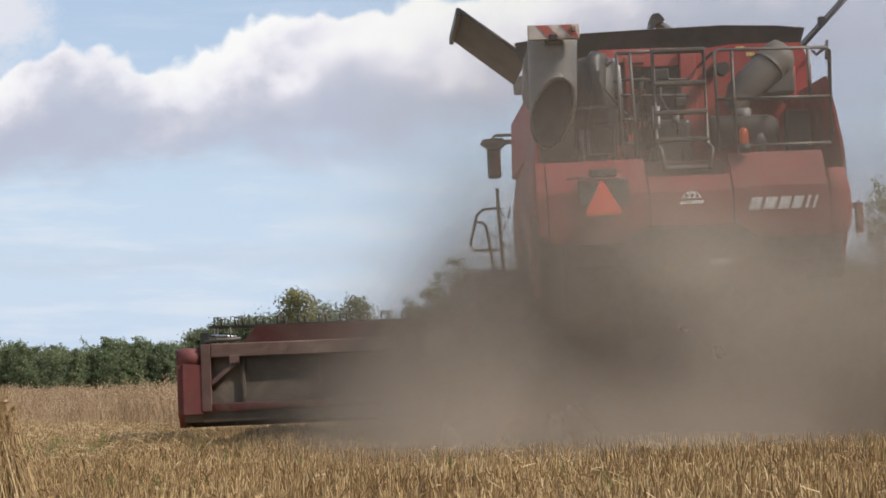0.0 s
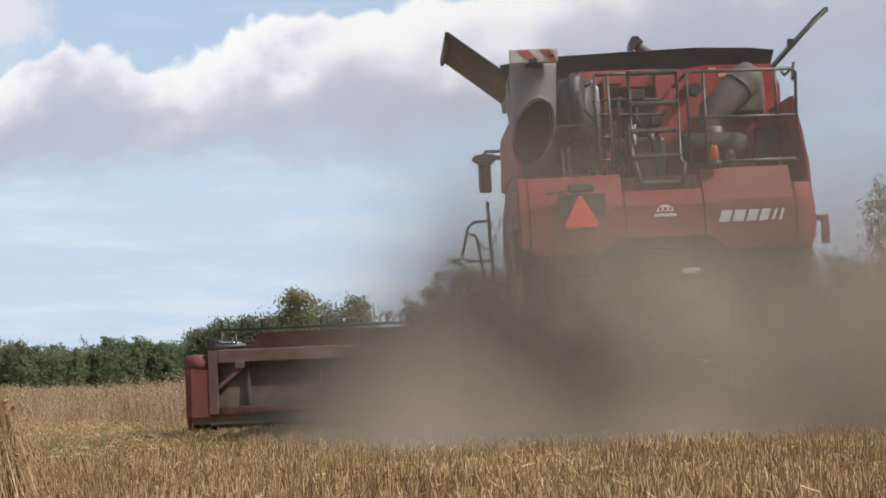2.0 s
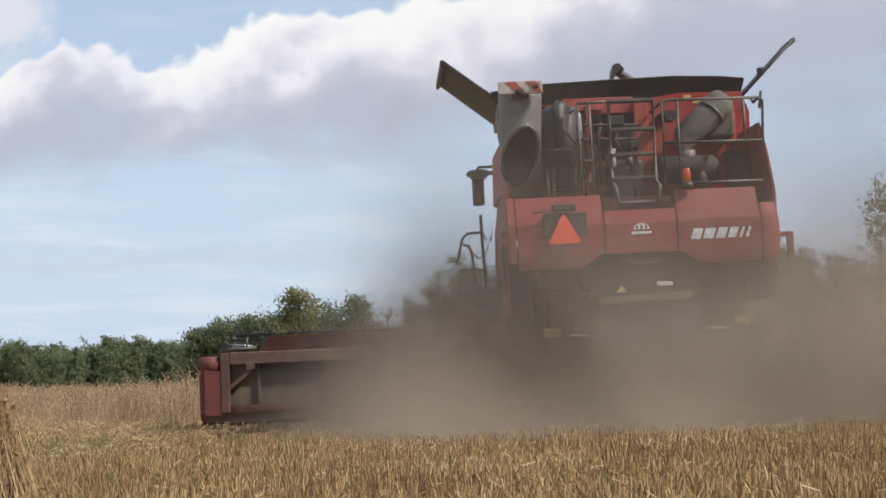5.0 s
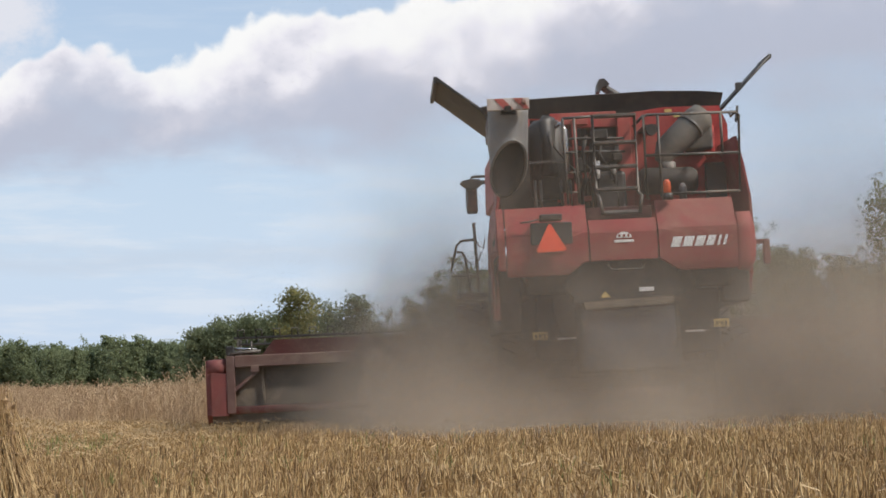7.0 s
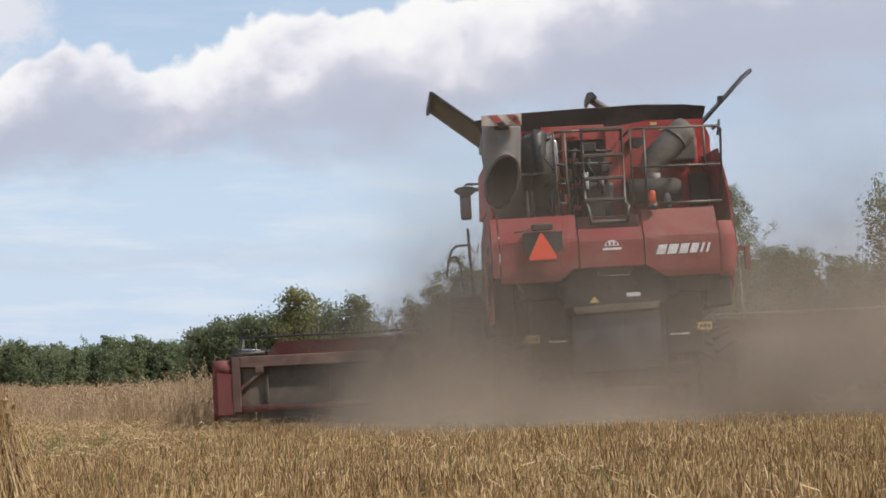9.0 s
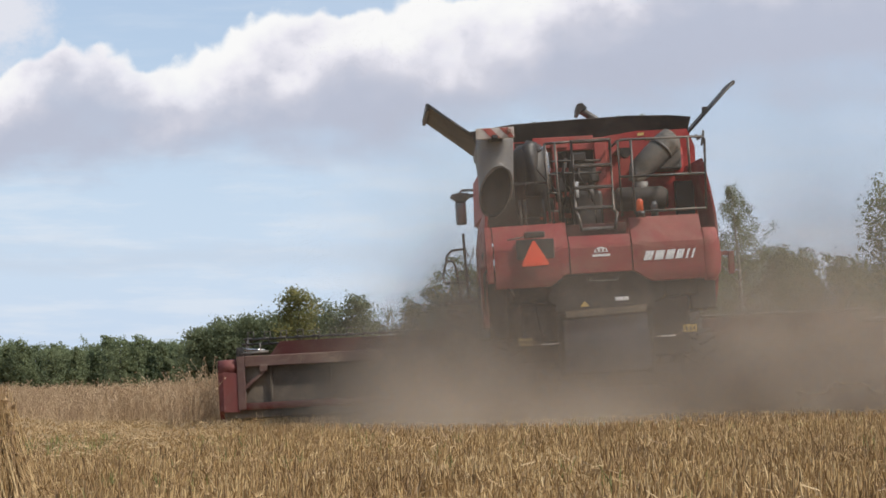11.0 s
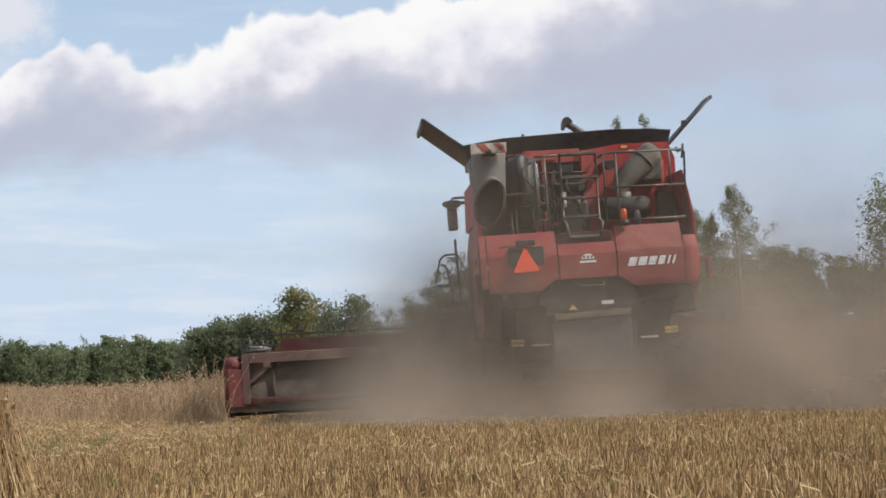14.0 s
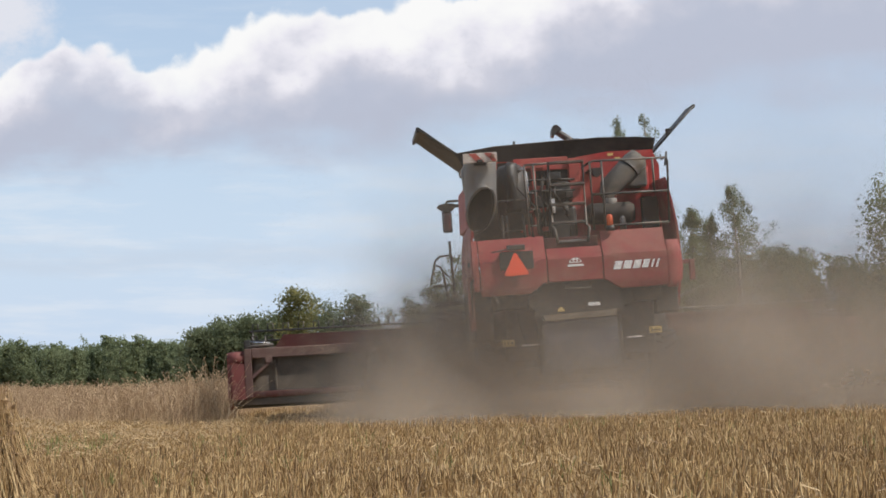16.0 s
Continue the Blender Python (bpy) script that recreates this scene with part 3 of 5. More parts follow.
# ---- trees ----
def make_tree(name, label, x, y, height, spread, leaves, seed, material, bark=None, leaf=0.16, habit="round", crown_from=0.2):
    leaves, leaf = int(leaves * 2.2), leaf * 0.72
    rnd = np.random.RandomState(seed)
    base = float(ground_z(x, y)) - 0.1
    t = thing(name, label, "tree", pose(x, y, base), "trees along the field edge")
    bm = bmesh.new()
    bend = rnd.normal(0, 0.03 * height, 2)
    trunk_at = lambda f: np.array([bend[0] * f * f, bend[1] * f * f, height * f])
    tube(bm, [trunk_at(f) for f in np.linspace(0, 0.90, 8)], 0.1, 6, radii=[height * 0.016 * (0.93 - f) + 0.01 for f in np.linspace(0, 0.90, 8)])
    nl = 26 if leaves > 2500 else 15
    pts, per = [], leaves // nl
    for i in range(nl):
        f = crown_from + (0.97 - crown_from) * (i + rnd.uniform(0, 1)) / nl
        g = (f - crown_from) / (1 - crown_from)
        if habit == "round":
            reach = spread * (0.45 + 0.9 * math.sin(math.pi * (0.18 + 0.75 * g))) * rnd.uniform(0.45, 0.95)
            rise = rnd.uniform(0.1, 0.6)
        elif habit == "birch":
            reach = spread * 1.6 * (1.03 - g) ** 1.05 * rnd.uniform(0.45, 1.0)
            rise = rnd.uniform(0.3, 0.9)
        else:
            reach = spread * (0.9 - 0.5 * g) * rnd.uniform(0.5, 1.0)
            rise = rnd.uniform(0.5, 1.1)
        az = i * 2.4 + rnd.uniform(-0.5, 0.5)
        p0 = trunk_at(f * 0.9)
        tip = p0 + np.array([math.cos(az) * reach, math.sin(az) * reach, reach * rise])
        tip[2] = min(tip[2], height * rnd.uniform(0.93, 1.0))
        mid = (p0 + tip) / 2 + np.array([0, 0, 0.08 * reach])
        tube(bm, [p0, mid, tip], 0.03, 4, radii=[height * 0.006 * (1.1 - f), height * 0.004 * (1.1 - f), 0.01])
        # side twigs carry clumps
        for k in range(8):
            q = mid + (tip - mid) * rnd.uniform(-0.4, 1.1) + rnd.normal(0, reach * 0.24 + 0.1, 3)
            m = max(1, per // 8)
            r = rnd.normal(0, 1, (m, 3)) * (reach * 0.12 + 0.13) * np.array([1, 1, 0.75])
            if habit == "birch" and g > 0.8:
                r *= np.array([0.6, 0.6, 1.3])
            elif habit == "birch":
                r[:, 2] = -np.abs(rnd.normal(0, 0.55, m)) * (0.4 + reach * 0.4)
                r[:, :2] *= 0.55
            pts.append(q + r)
    part("trunk", bm, bark or BARK, t)
    pts = np.concatenate(pts)
    pts[:, 2] = np.clip(pts[:, 2], 0.15, None)
    v, f = leaf_cards(pts, leaf, rnd, 0.8 if habit == "birch" else 0.0)
    crown = new("crown", cloud_mesh("crown", v, f, material))
    crown.parent = t
    return t


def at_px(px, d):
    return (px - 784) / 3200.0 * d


def make_trees():
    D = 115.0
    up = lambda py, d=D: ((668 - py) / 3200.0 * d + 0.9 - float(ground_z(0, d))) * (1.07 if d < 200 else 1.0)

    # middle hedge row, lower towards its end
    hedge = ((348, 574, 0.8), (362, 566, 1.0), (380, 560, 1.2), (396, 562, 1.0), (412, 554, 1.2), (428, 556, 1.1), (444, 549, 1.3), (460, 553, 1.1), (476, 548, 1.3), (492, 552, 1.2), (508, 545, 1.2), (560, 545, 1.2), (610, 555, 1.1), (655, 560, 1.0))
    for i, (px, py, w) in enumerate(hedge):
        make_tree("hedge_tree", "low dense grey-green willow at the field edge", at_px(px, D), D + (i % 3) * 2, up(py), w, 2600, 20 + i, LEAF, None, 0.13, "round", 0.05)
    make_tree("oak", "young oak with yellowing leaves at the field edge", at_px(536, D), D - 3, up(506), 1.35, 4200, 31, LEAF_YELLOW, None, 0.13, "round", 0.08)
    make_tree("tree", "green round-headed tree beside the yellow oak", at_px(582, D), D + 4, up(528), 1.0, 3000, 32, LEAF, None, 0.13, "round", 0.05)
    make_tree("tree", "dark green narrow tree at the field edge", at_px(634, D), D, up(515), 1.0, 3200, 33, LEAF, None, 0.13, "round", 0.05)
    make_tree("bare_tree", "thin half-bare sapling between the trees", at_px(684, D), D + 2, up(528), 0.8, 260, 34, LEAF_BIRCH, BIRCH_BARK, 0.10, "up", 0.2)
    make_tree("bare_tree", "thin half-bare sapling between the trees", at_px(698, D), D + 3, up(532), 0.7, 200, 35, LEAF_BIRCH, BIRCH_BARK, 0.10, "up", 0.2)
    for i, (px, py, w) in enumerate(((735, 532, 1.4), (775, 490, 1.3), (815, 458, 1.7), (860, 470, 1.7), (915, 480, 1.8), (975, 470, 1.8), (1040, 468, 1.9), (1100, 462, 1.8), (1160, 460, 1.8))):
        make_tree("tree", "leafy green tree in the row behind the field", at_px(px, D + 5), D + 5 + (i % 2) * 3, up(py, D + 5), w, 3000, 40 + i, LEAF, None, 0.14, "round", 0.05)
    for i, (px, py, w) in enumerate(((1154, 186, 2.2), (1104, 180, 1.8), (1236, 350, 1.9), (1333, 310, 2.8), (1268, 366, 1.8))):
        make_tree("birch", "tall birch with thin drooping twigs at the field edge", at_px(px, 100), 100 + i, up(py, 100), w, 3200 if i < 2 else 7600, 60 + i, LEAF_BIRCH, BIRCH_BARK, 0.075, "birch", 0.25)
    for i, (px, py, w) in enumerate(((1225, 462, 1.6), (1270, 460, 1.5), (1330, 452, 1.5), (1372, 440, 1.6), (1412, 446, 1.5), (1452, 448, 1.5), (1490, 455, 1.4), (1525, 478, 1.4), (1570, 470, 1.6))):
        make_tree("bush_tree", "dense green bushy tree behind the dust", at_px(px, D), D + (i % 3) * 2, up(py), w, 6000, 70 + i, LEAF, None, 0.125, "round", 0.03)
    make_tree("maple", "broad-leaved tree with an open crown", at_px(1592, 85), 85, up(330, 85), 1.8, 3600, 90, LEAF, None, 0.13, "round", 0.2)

    # far wood
    rnd = np.random.RandomState(8)
    d = 330.0
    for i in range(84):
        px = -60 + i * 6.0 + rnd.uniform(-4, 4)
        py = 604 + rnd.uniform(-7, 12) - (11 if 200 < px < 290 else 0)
        make_tree("forest_tree", "dense green deciduous tree in the distant wood", at_px(px, d), d + rnd.uniform(-14, 16), up(py, d), (2.3, 1.7, 2.7)[i % 3], 1350, 100 + i, LEAF_FAR_HAZED, None, 0.29, ("up", "birch", "round")[i % 3], 0.02)
    # the wood goes on, far behind everything
    n = 26000
    x, y = rnd.uniform(-420, 420, n), 380 + rnd.uniform(0, 14, n)
    z = -2.0 + rnd.uniform(0, 1, n) ** 0.7 * (8.4 + 1.2 * np.sin(x * 0.13) * np.sin(x * 0.031) + rnd.normal(0, 0.5, n))
    # same paled leaf colour, with the haze in it
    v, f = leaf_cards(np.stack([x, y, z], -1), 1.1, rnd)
    tagged(new("far_wood", cloud_mesh("far_wood", v, f, LEAF_FAR_HAZED)), "continuous green wood on the horizon, paled for distance haze", "wood", kind="stuff")


make_trees()


# ---- combine harvester ----
COMBINE_ROWS = [
    (0, pose(2.529, 18.054, 0.321, -0.12, -2.56, 2.36)),
    (0.5, pose(2.504, 18.335, 0.327, -0.34, -2.58, 2.24)),
    (1, pose(2.464, 18.611, 0.312, -0.37, -2.75, 2.18)),
    (1.5, pose(2.446, 18.880, 0.300, -0.40, -2.66, 2.23)),
    (2, pose(2.409, 19.189, 0.291, -0.52, -2.71, 2.05)),
    (2.5, pose(2.399, 19.480, 0.288, -0.60, -2.71, 2.16)),
    (3, pose(2.404, 19.759, 0.280, -0.62, -2.59, 2.42)),
    (3.5, pose(2.383, 20.055, 0.270, -0.53, -2.56, 2.36)),
    (4, pose(2.364, 20.351, 0.256, -0.40, -2.58, 2.20)),
    (6.5, pose(2.279, 21.761, 0.216, -0.23, -2.70, 1.89)),
    (7, pose(2.257, 22.056, 0.218, -0.30, -2.81, 1.86)),
    (7.5, pose(2.263, 22.361, 0.219, -0.22, -2.84, 2.05)),
    (8, pose(2.258, 22.674, 0.212, -0.13, -3.00, 2.15)),
    (8.5, pose(2.251, 22.977, 0.209, -0.07, -3.06, 2.19)),
    (9, pose(2.232, 23.264, 0.205, -0.02, -3.11, 2.20)),
    (11.5, pose(2.198, 24.604, 0.196, 0.25, -3.51, 2.43)),
    (12, pose(2.207, 24.868, 0.206, 0.25, -3.61, 2.61)),
    (12.5, pose(2.208, 25.139, 0.201, 0.33, -3.69, 2.91)),
    (13, pose(2.197, 25.419, 0.200, 0.38, -3.69, 3.01)),
    (13.5, pose(2.180, 25.704, 0.208, 0.42, -3.77, 3.08)),
    (14, pose(2.171, 25.997, 0.215, 0.47, -3.84, 3.11)),
    (14.5, pose(2.152, 26.295, 0.219, 0.57, -3.99, 3.13)),
    (15, pose(2.129, 26.604, 0.226, 0.60, -4.14, 3.17)),
    (15.5, pose(2.109, 26.914, 0.232, 0.75, -4.09, 3.12)),
    (16, pose(2.084, 27.243, 0.239, 0.87, -3.97, 3.06))]
CX = 0.13           # centre line of the machine in its own space


def mirror_x(x):
    return 2 * CX - x


def rear_panel(bm, xs, lo, hi, crease=2.47, lean=0.22, under=0.10):
    """Pressed sheet: leans forward above its crease, curls under below."""
    grid = []
    for s in np.linspace(0, 1, 13):
        row = []
        for x in xs:
            z = lo(x) + (hi(x) - lo(x)) * s
            y = 0.0
            if z > crease:
                y += (z - crease) * lean / 0.4 + 0.0
            low_by = max(0.0, (2.12 - z))
            y += under * (low_by / 0.15) ** 2 * 0.25
            row.append((x, y, z))
        grid.append(row)
    return shell(bm, grid, 0.035)


def make_wheel(name, parent, x, y, r, w, lugs, side):
    ob = new(name)
    ob.parent = parent
    ob["label"] = "large lugged rubber tyre on a dusty rim"
    bm = bmesh.new()
    prof = [(0.56 * r, -0.42 * w), (0.70 * r, -0.50 * w), (0.90 * r, -0.49 * w), (0.96 * r, -0.40 * w), (0.965 * r, 0.0), (0.96 * r, 0.40 * w), (0.90 * r, 0.49 * w), (0.70 * r, 0.50 * w), (0.56 * r, 0.42 * w)]
    n = 40
    rings = []
    for k in range(n):
        a = k * math.tau / n
        rings.append([bm.verts.new((px, rr * math.cos(a), rr * math.sin(a))) for rr, px in prof])
    for k in range(n):
        for j in range(len(prof) - 1):
            f = bm.faces.new((rings[k][j], rings[k][j + 1], rings[(k + 1) % n][j + 1], rings[(k + 1) % n][j]))
            f.smooth = True
    for k in range(lugs):
        for s in (-1, 1):
            a = (k + (0.25 if s > 0 else -0.25)) * math.tau / lugs
            m = Matrix.Rotation(a, 4, "X") @ Matrix.Translation((s * w * 0.24, 0, r * 0.975)) @ Matrix.Rotation(s * radians(40), 4, "Z") @ Matrix.Diagonal((w * 0.58, 0.05, 0.05, 1))
            bmesh.ops.create_cube(bm, size=1.0, matrix=m)
    part("tyre", bm, RUBBER, ob)
    bm = bmesh.new()
    prof = [(0.57 * r, -0.40 * w), (0.52 * r, -0.36 * w), (0.50 * r, -0.05 * w), (0.20 * r, -0.02 * w), (0.16 * r, -0.18 * w), (0.001, -0.18 * w)]
    rings = [[bm.verts.new((side * -px, rr * math.cos(k * math.tau / 24), rr * math.sin(k * math.tau / 24))) for rr, px in prof] for k in range(24)]
    for k in range(24):
        for j in range(len(prof) - 1):
            bm.faces.new((rings[k][j], rings[k][j + 1], rings[(k + 1) % 24][j + 1], rings[(k + 1) % 24][j])).smooth = True
    part("rim", bm, GREY, ob)
    ob.location = (x, y, r - 0.03)
    return ob


def make_combine():
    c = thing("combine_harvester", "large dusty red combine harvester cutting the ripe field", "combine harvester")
    # hull and flanks
    part("chassis", box(bm_box(-1.02, 1.28, 0.35, 6.2, 0.95, 1.75, 0.04), -1.15, 1.41, 0.25, 5.8, 1.75, 2.45, 0.04), DARK, c, "dark oily machine body under the hood")
    part("engine_deck", bm_box(-1.42, 1.66, 0.2, 1.9, 2.48, 2.56, 0.01), DARK, c)
    for s, name in ((-1, "side_panel"), (1, "side_panel")):
        grid = []
        for z, b in ((1.62, 0.0), (1.95, 0.05), (2.4, 0.09), (2.85, 0.08), (3.25, 0.02), (3.62, -0.06)):
            row = []
            for y in (0.32, 0.8, 1.6, 3.0, 4.6, 5.6):
                x = (1.53 if s > 0 else 1.50) + b - 0.036 * (y - 0.3)
                zz = z if z < 3 or y < 1.4 or y > 5 else z
                row.append((CX + s * x, y, zz))
            grid.append(row)
        bm = shell(bmesh.new(), grid, 0.03 * s, True)
        part(name, bm, RED, c, "curved red side panel dulled by dust")
    # grain tank: closed red box with sloped upper body
    tank = bm_prism([(-1.0, 2.70), (1.62, 2.70), (1.66, 3.9), (1.58, 4.17), (-0.95, 4.17), (-1.28, 3.9), (-1.3, 3.2), (-1.0, 3.1)], "y", 1.78, 5.0)
    part("grain_tank", tank, RED_BARE, c, "red sheet-metal grain tank")
    # engine bay back wall: red sheets with dark recesses
    part("bay_wall", bm_prism([(0.36, 2.7), (1.66, 2.7), (1.68, 3.9), (1.58, 4.15), (0.85, 4.16), (0.36, 4.10)], "y", 1.25, 1.30), RED_BARE, c, "red sheet wall beside the engine")
    part("bay_post", bm_box(0.20, 0.37, 0.95, 1.25, 2.7, 4.06, 0.01), RED_BARE, c)
    part("bay_post", bm_box(-0.40, -0.33, 0.9, 1.2, 2.8, 4.0, 0.01), RED_BARE, c)
    for z in (3.97, 3.62, 3.28, 2.98):
        part("bay_strap", bm_box(-0.62, -0.18, 0.93, 1.0, z - 0.035, z + 0.035, 0.008), RED_BARE, c)
    part("bay_header", bm_box(-0.66, 0.20, 1.0, 1.06, 3.90, 4.10, 0.01), RED_BARE, c, "red cross sheet over the engine")
    part("bay_header", bm_box(-1.02, -0.90, 1.2, 1.26, 3.55, 4.08, 0.01), RED_BARE, c)
    part("radiator_housing", bm_box(-0.18, 0.27, 1.1, 1.7, 2.75, 4.02, 0.03), DARK, c, "dark engine housing")
    part("engine_block", box(bm_box(-0.15, 0.25, 0.75, 1.1, 2.72, 3.3, 0.05), -0.08, 0.2, 0.85, 1.1, 3.42, 3.7, 0.06), BLACK, c)
    part("filter", bm_tube([(-0.13, 0.66, 3.2), (-0.13, 0.66, 3.42)], 0.04, 10), WHITE, c, "white oil filter")
    part("filter", bm_tube([(0.08, 0.68, 3.18), (0.08, 0.68, 3.36)], 0.035, 10), GREY, c)
    part("bay_back", bm_box(-1.3, 0.36, 1.66, 1.70, 2.7, 4.12, 0.0), DARK, c)
    part("bay_recess", bm_box(1.34, 1.61, 1.15, 1.24, 2.90, 3.40, 0.02), BLACK, c, "black grille in the bay wall")

    # muffler, exhaust, left pillar
    muf = bmesh.new()
    tube(muf, [(-0.72, 0.95, 2.98), (-0.72, 0.95, 3.05), (-0.72, 0.95, 3.92), (-0.72, 0.95, 4.0)], 0.2, 18, radii=[0.16, 0.235, 0.235, 0.16])
    part("muffler", muf, BLACK, c, "black exhaust muffler")
    part("air_cleaner", bm_tube([(-0.72, 0.72, 3.25), (-0.72, 0.72, 3.32), (-0.72, 0.72, 3.95), (-0.70, 0.72, 4.02)], 0.13, 14, radii=[0.10, 0.13, 0.12, 0.08]), BLACK, c)
    part("exhaust_pipe", bm_tube([(-0.64, 0.55, 3.86), (-0.57, 0.5, 3.9), (-0.53, 0.48, 3.82), (-0.52, 0.48, 3.6), (-0.51, 0.48, 3.3)], 0.026, 8), CHROME, c, "bright steel pipe")
    part("bracket", bm_box(-0.98, -0.5, 0.62, 0.68, 3.42, 3.45, 0.0), RAIL, c)
    for x in (-0.93, -0.86, -0.60):
        part("stay", bm_tube([(x, 0.55, 2.8), (x, 0.6, 3.2)], 0.02, 6), RAIL, c)

    # intake duct and cleaner canister
    part("intake_duct", bm_tube([(1.30, 0.95, 3.98), (1.22, 0.92, 3.92), (1.02, 0.88, 3.74), (0.80, 0.85, 3.55), (0.76, 0.84, 3.42), (0.78, 0.84, 3.26)], 0.19, 18, radii=[0.175, 0.185, 0.18, 0.165, 0.12, 0.11]), DUCT, c, "fat dusty grey intake duct")
    part("duct_mouth", bm_box(1.10, 1.42, 0.92, 1.25, 3.55, 4.02, 0.03), DUCT, c)
    part("duct_band", bm_tube([(1.145, 0.90, 3.855), (1.12, 0.895, 3.83)], 0.192, 18), RAIL, c)
    part("canister", bm_tube([(0.42, 0.78, 3.15), (0.47, 0.78, 3.15), (1.08, 0.78, 3.14), (1.15, 0.78, 3.14)], 0.17, 18, radii=[0.13, 0.17, 0.17, 0.13]), DARK, c, "dusty cylindrical air cleaner")
    part("canister_neck", bm_tube([(0.80, 0.8, 3.22), (0.80, 0.8, 3.38)], 0.10, 12), GREY, c)
    part("bottle", bm_tube([(0.92, 0.5, 2.86), (0.92, 0.5, 3.02), (0.92, 0.5, 3.08)], 0.05, 10, radii=[0.05, 0.05, 0.025]), GREY, c)
    part("work_light", bm_tube([(0.58, 0.55, 3.78), (0.58, 0.68, 3.78)], 0.07, 12), BLACK, c)
    part("work_light_bracket", bm_box(0.5, 0.66, 0.68, 1.25, 3.83, 3.86), BLACK, c)
    part("decal", bm_box(0.87, 0.96, 1.243, 1.248, 4.09, 4.13), YELLOW, c, "small yellow warning label")
    part("decal", bm_box(0.98, 1.07, 1.243, 1.248, 4.02, 4.06), YELLOW, c, "small yellow warning label")
    # beacon
    b = part("beacon", bm_tube([(0.66, 0.12, 2.92), (0.66, 0.12, 3.06), (0.66, 0.12, 3.09)], 0.05, 14, radii=[0.05, 0.046, 0.025]), BEACON, c, "amber rotating beacon, lit")
    part("beacon_base", bm_tube([(0.66, 0.12, 2.84), (0.66, 0.12, 2.92)], 0.065, 14), BLACK, b)

    # hoses and pipes round the engine
    rnd = random.Random(4)
    for k in range(7):
        x0, z0 = rnd.uniform(-0.62, 0.30), rnd.uniform(2.75, 3.2)
        x1, z1 = x0 + rnd.uniform(-0.25, 0.25), z0 + rnd.uniform(0.35, 0.8)
        pts = [(x0, 0.85, z0), (x0 + rnd.uniform(-0.08, 0.08), 0.62, z0 + 0.2 * (z1 - z0)), (x1 + rnd.uniform(-0.1, 0.1), 0.6, z0 + 0.7 * (z1 - z0)), (x1, 0.9, z1)]
        part("hose", bm_tube(pts, rnd.choice((0.014, 0.02, 0.026)), 7), RUBBER, c, "black rubber hose")
    for k, (x, z, w, h) in enumerate(((-0.05, 3.78, 0.2, 0.12), (0.16, 3.48, 0.12, 0.10), (-0.30, 3.40, 0.10, 0.18), (-0.48, 2.95, 0.14, 0.2))):
        part("engine_fitting", bm_box(x - w / 2, x + w / 2, 0.78, 0.98, z - h / 2, z + h / 2, 0.015), (BLACK, DARK, DARK, RED_BARE)[k], c)
    for z in (3.55, 3.72):
        part("cooling_pipe", bm_tube([(-0.58, 0.82, z), (-0.40, 0.80, z + 0.02), (0.26, 0.82, z)], 0.016, 7), BLACK, c)

    # railings
    def bar(pts, r=0.018):
        part("rail", bm_tube(pts, r, 8), RAIL, c)
    yr = 0.3
    bar([(0.44, yr, 2.88), (0.44, yr, 3.90), (0.48, yr, 3.93), (1.60, yr, 3.92), (1.64, yr, 3.88), (1.60, yr, 2.92)])
    bar([(0.44, yr, 3.42), (1.61, yr, 3.41)])
    bar([(0.66, yr, 2.93), (1.60, yr, 2.93)])
    bar([(0.62, yr, 2.9), (0.62, yr, 3.92)])
    bar([(1.41, yr, 3.41), (1.41, yr, 3.92)])
    bar([(1.60, yr, 3.92), (1.66, 0.9, 3.95), (1.72, 1.3, 4.06)], 0.016)
    bar([(1.60, 0.3, 3.80), (1.67, 0.5, 4.02), (1.68, 0.55, 3.6), (1.63, 0.4, 3.5)], 0.016)
    bar([(0.44, yr, 3.92), (0.44, 1.2, 3.92)])
    part("extinguisher", bm_tube([(1.40, 1.12, 3.45), (1.40, 1.12, 3.50), (1.40, 1.12, 3.86), (1.40, 1.12, 3.92)], 0.07, 12, radii=[0.05, 0.075, 0.075, 0.03]), RED_BARE, c, "red fire extinguisher")
    # left small ladder and middle ladder with treads
    for x in (-0.57, -0.43):
        bar([(x + 0.02, yr, 2.86), (x, yr, 3.93)])
    bar([(-0.57, yr, 3.93), (-0.20, yr, 3.94)])
    for z in (3.0, 3.25, 3.5):
        bar([(-0.55, yr, z), (-0.43, yr, z)], 0.012)
    for x in (-0.20, 0.33):
        bar([(x, yr, 3.96), (x + (0.01 if x < 0 else 0.0), yr + 0.02, 2.98), (x + 0.03, yr - 0.06, 2.92), (x + (0.06 if x < 0 else -0.01), yr - 0.1, 2.70)], 0.022)
    for z, w in ((3.94, 0.03), (3.60, 0.03), (3.30, 0.03), (3.02, 0.03), (2.73, 0.03)):
        part("tread", bm_box(-0.20 if z > 2.8 else -0.13, 0.33, yr - 0.06, yr + 0.09, z - 0.018, z + 0.018, 0.006), RAIL if z > 2.8 else GREY, c, "steel ladder tread")
    part("ladder_well", bm_box(-0.34, 0.48, 0.30, 0.38, 2.45, 2.80, 0.01), MAROON, c)

    # pressed rear panels
    hiL, loL = (lambda x: 2.83 + 0.01 * x), (lambda x: 1.97 + (0.15 * max(0.0, min(1.0, (x + 0.62) / 0.2))) ** 1.0)
    xs = np.linspace(-1.37, -0.365, 16)
    part("rear_panel", rear_panel(bmesh.new(), xs, loL, hiL), RED, c, "dusty red rear hood panel")
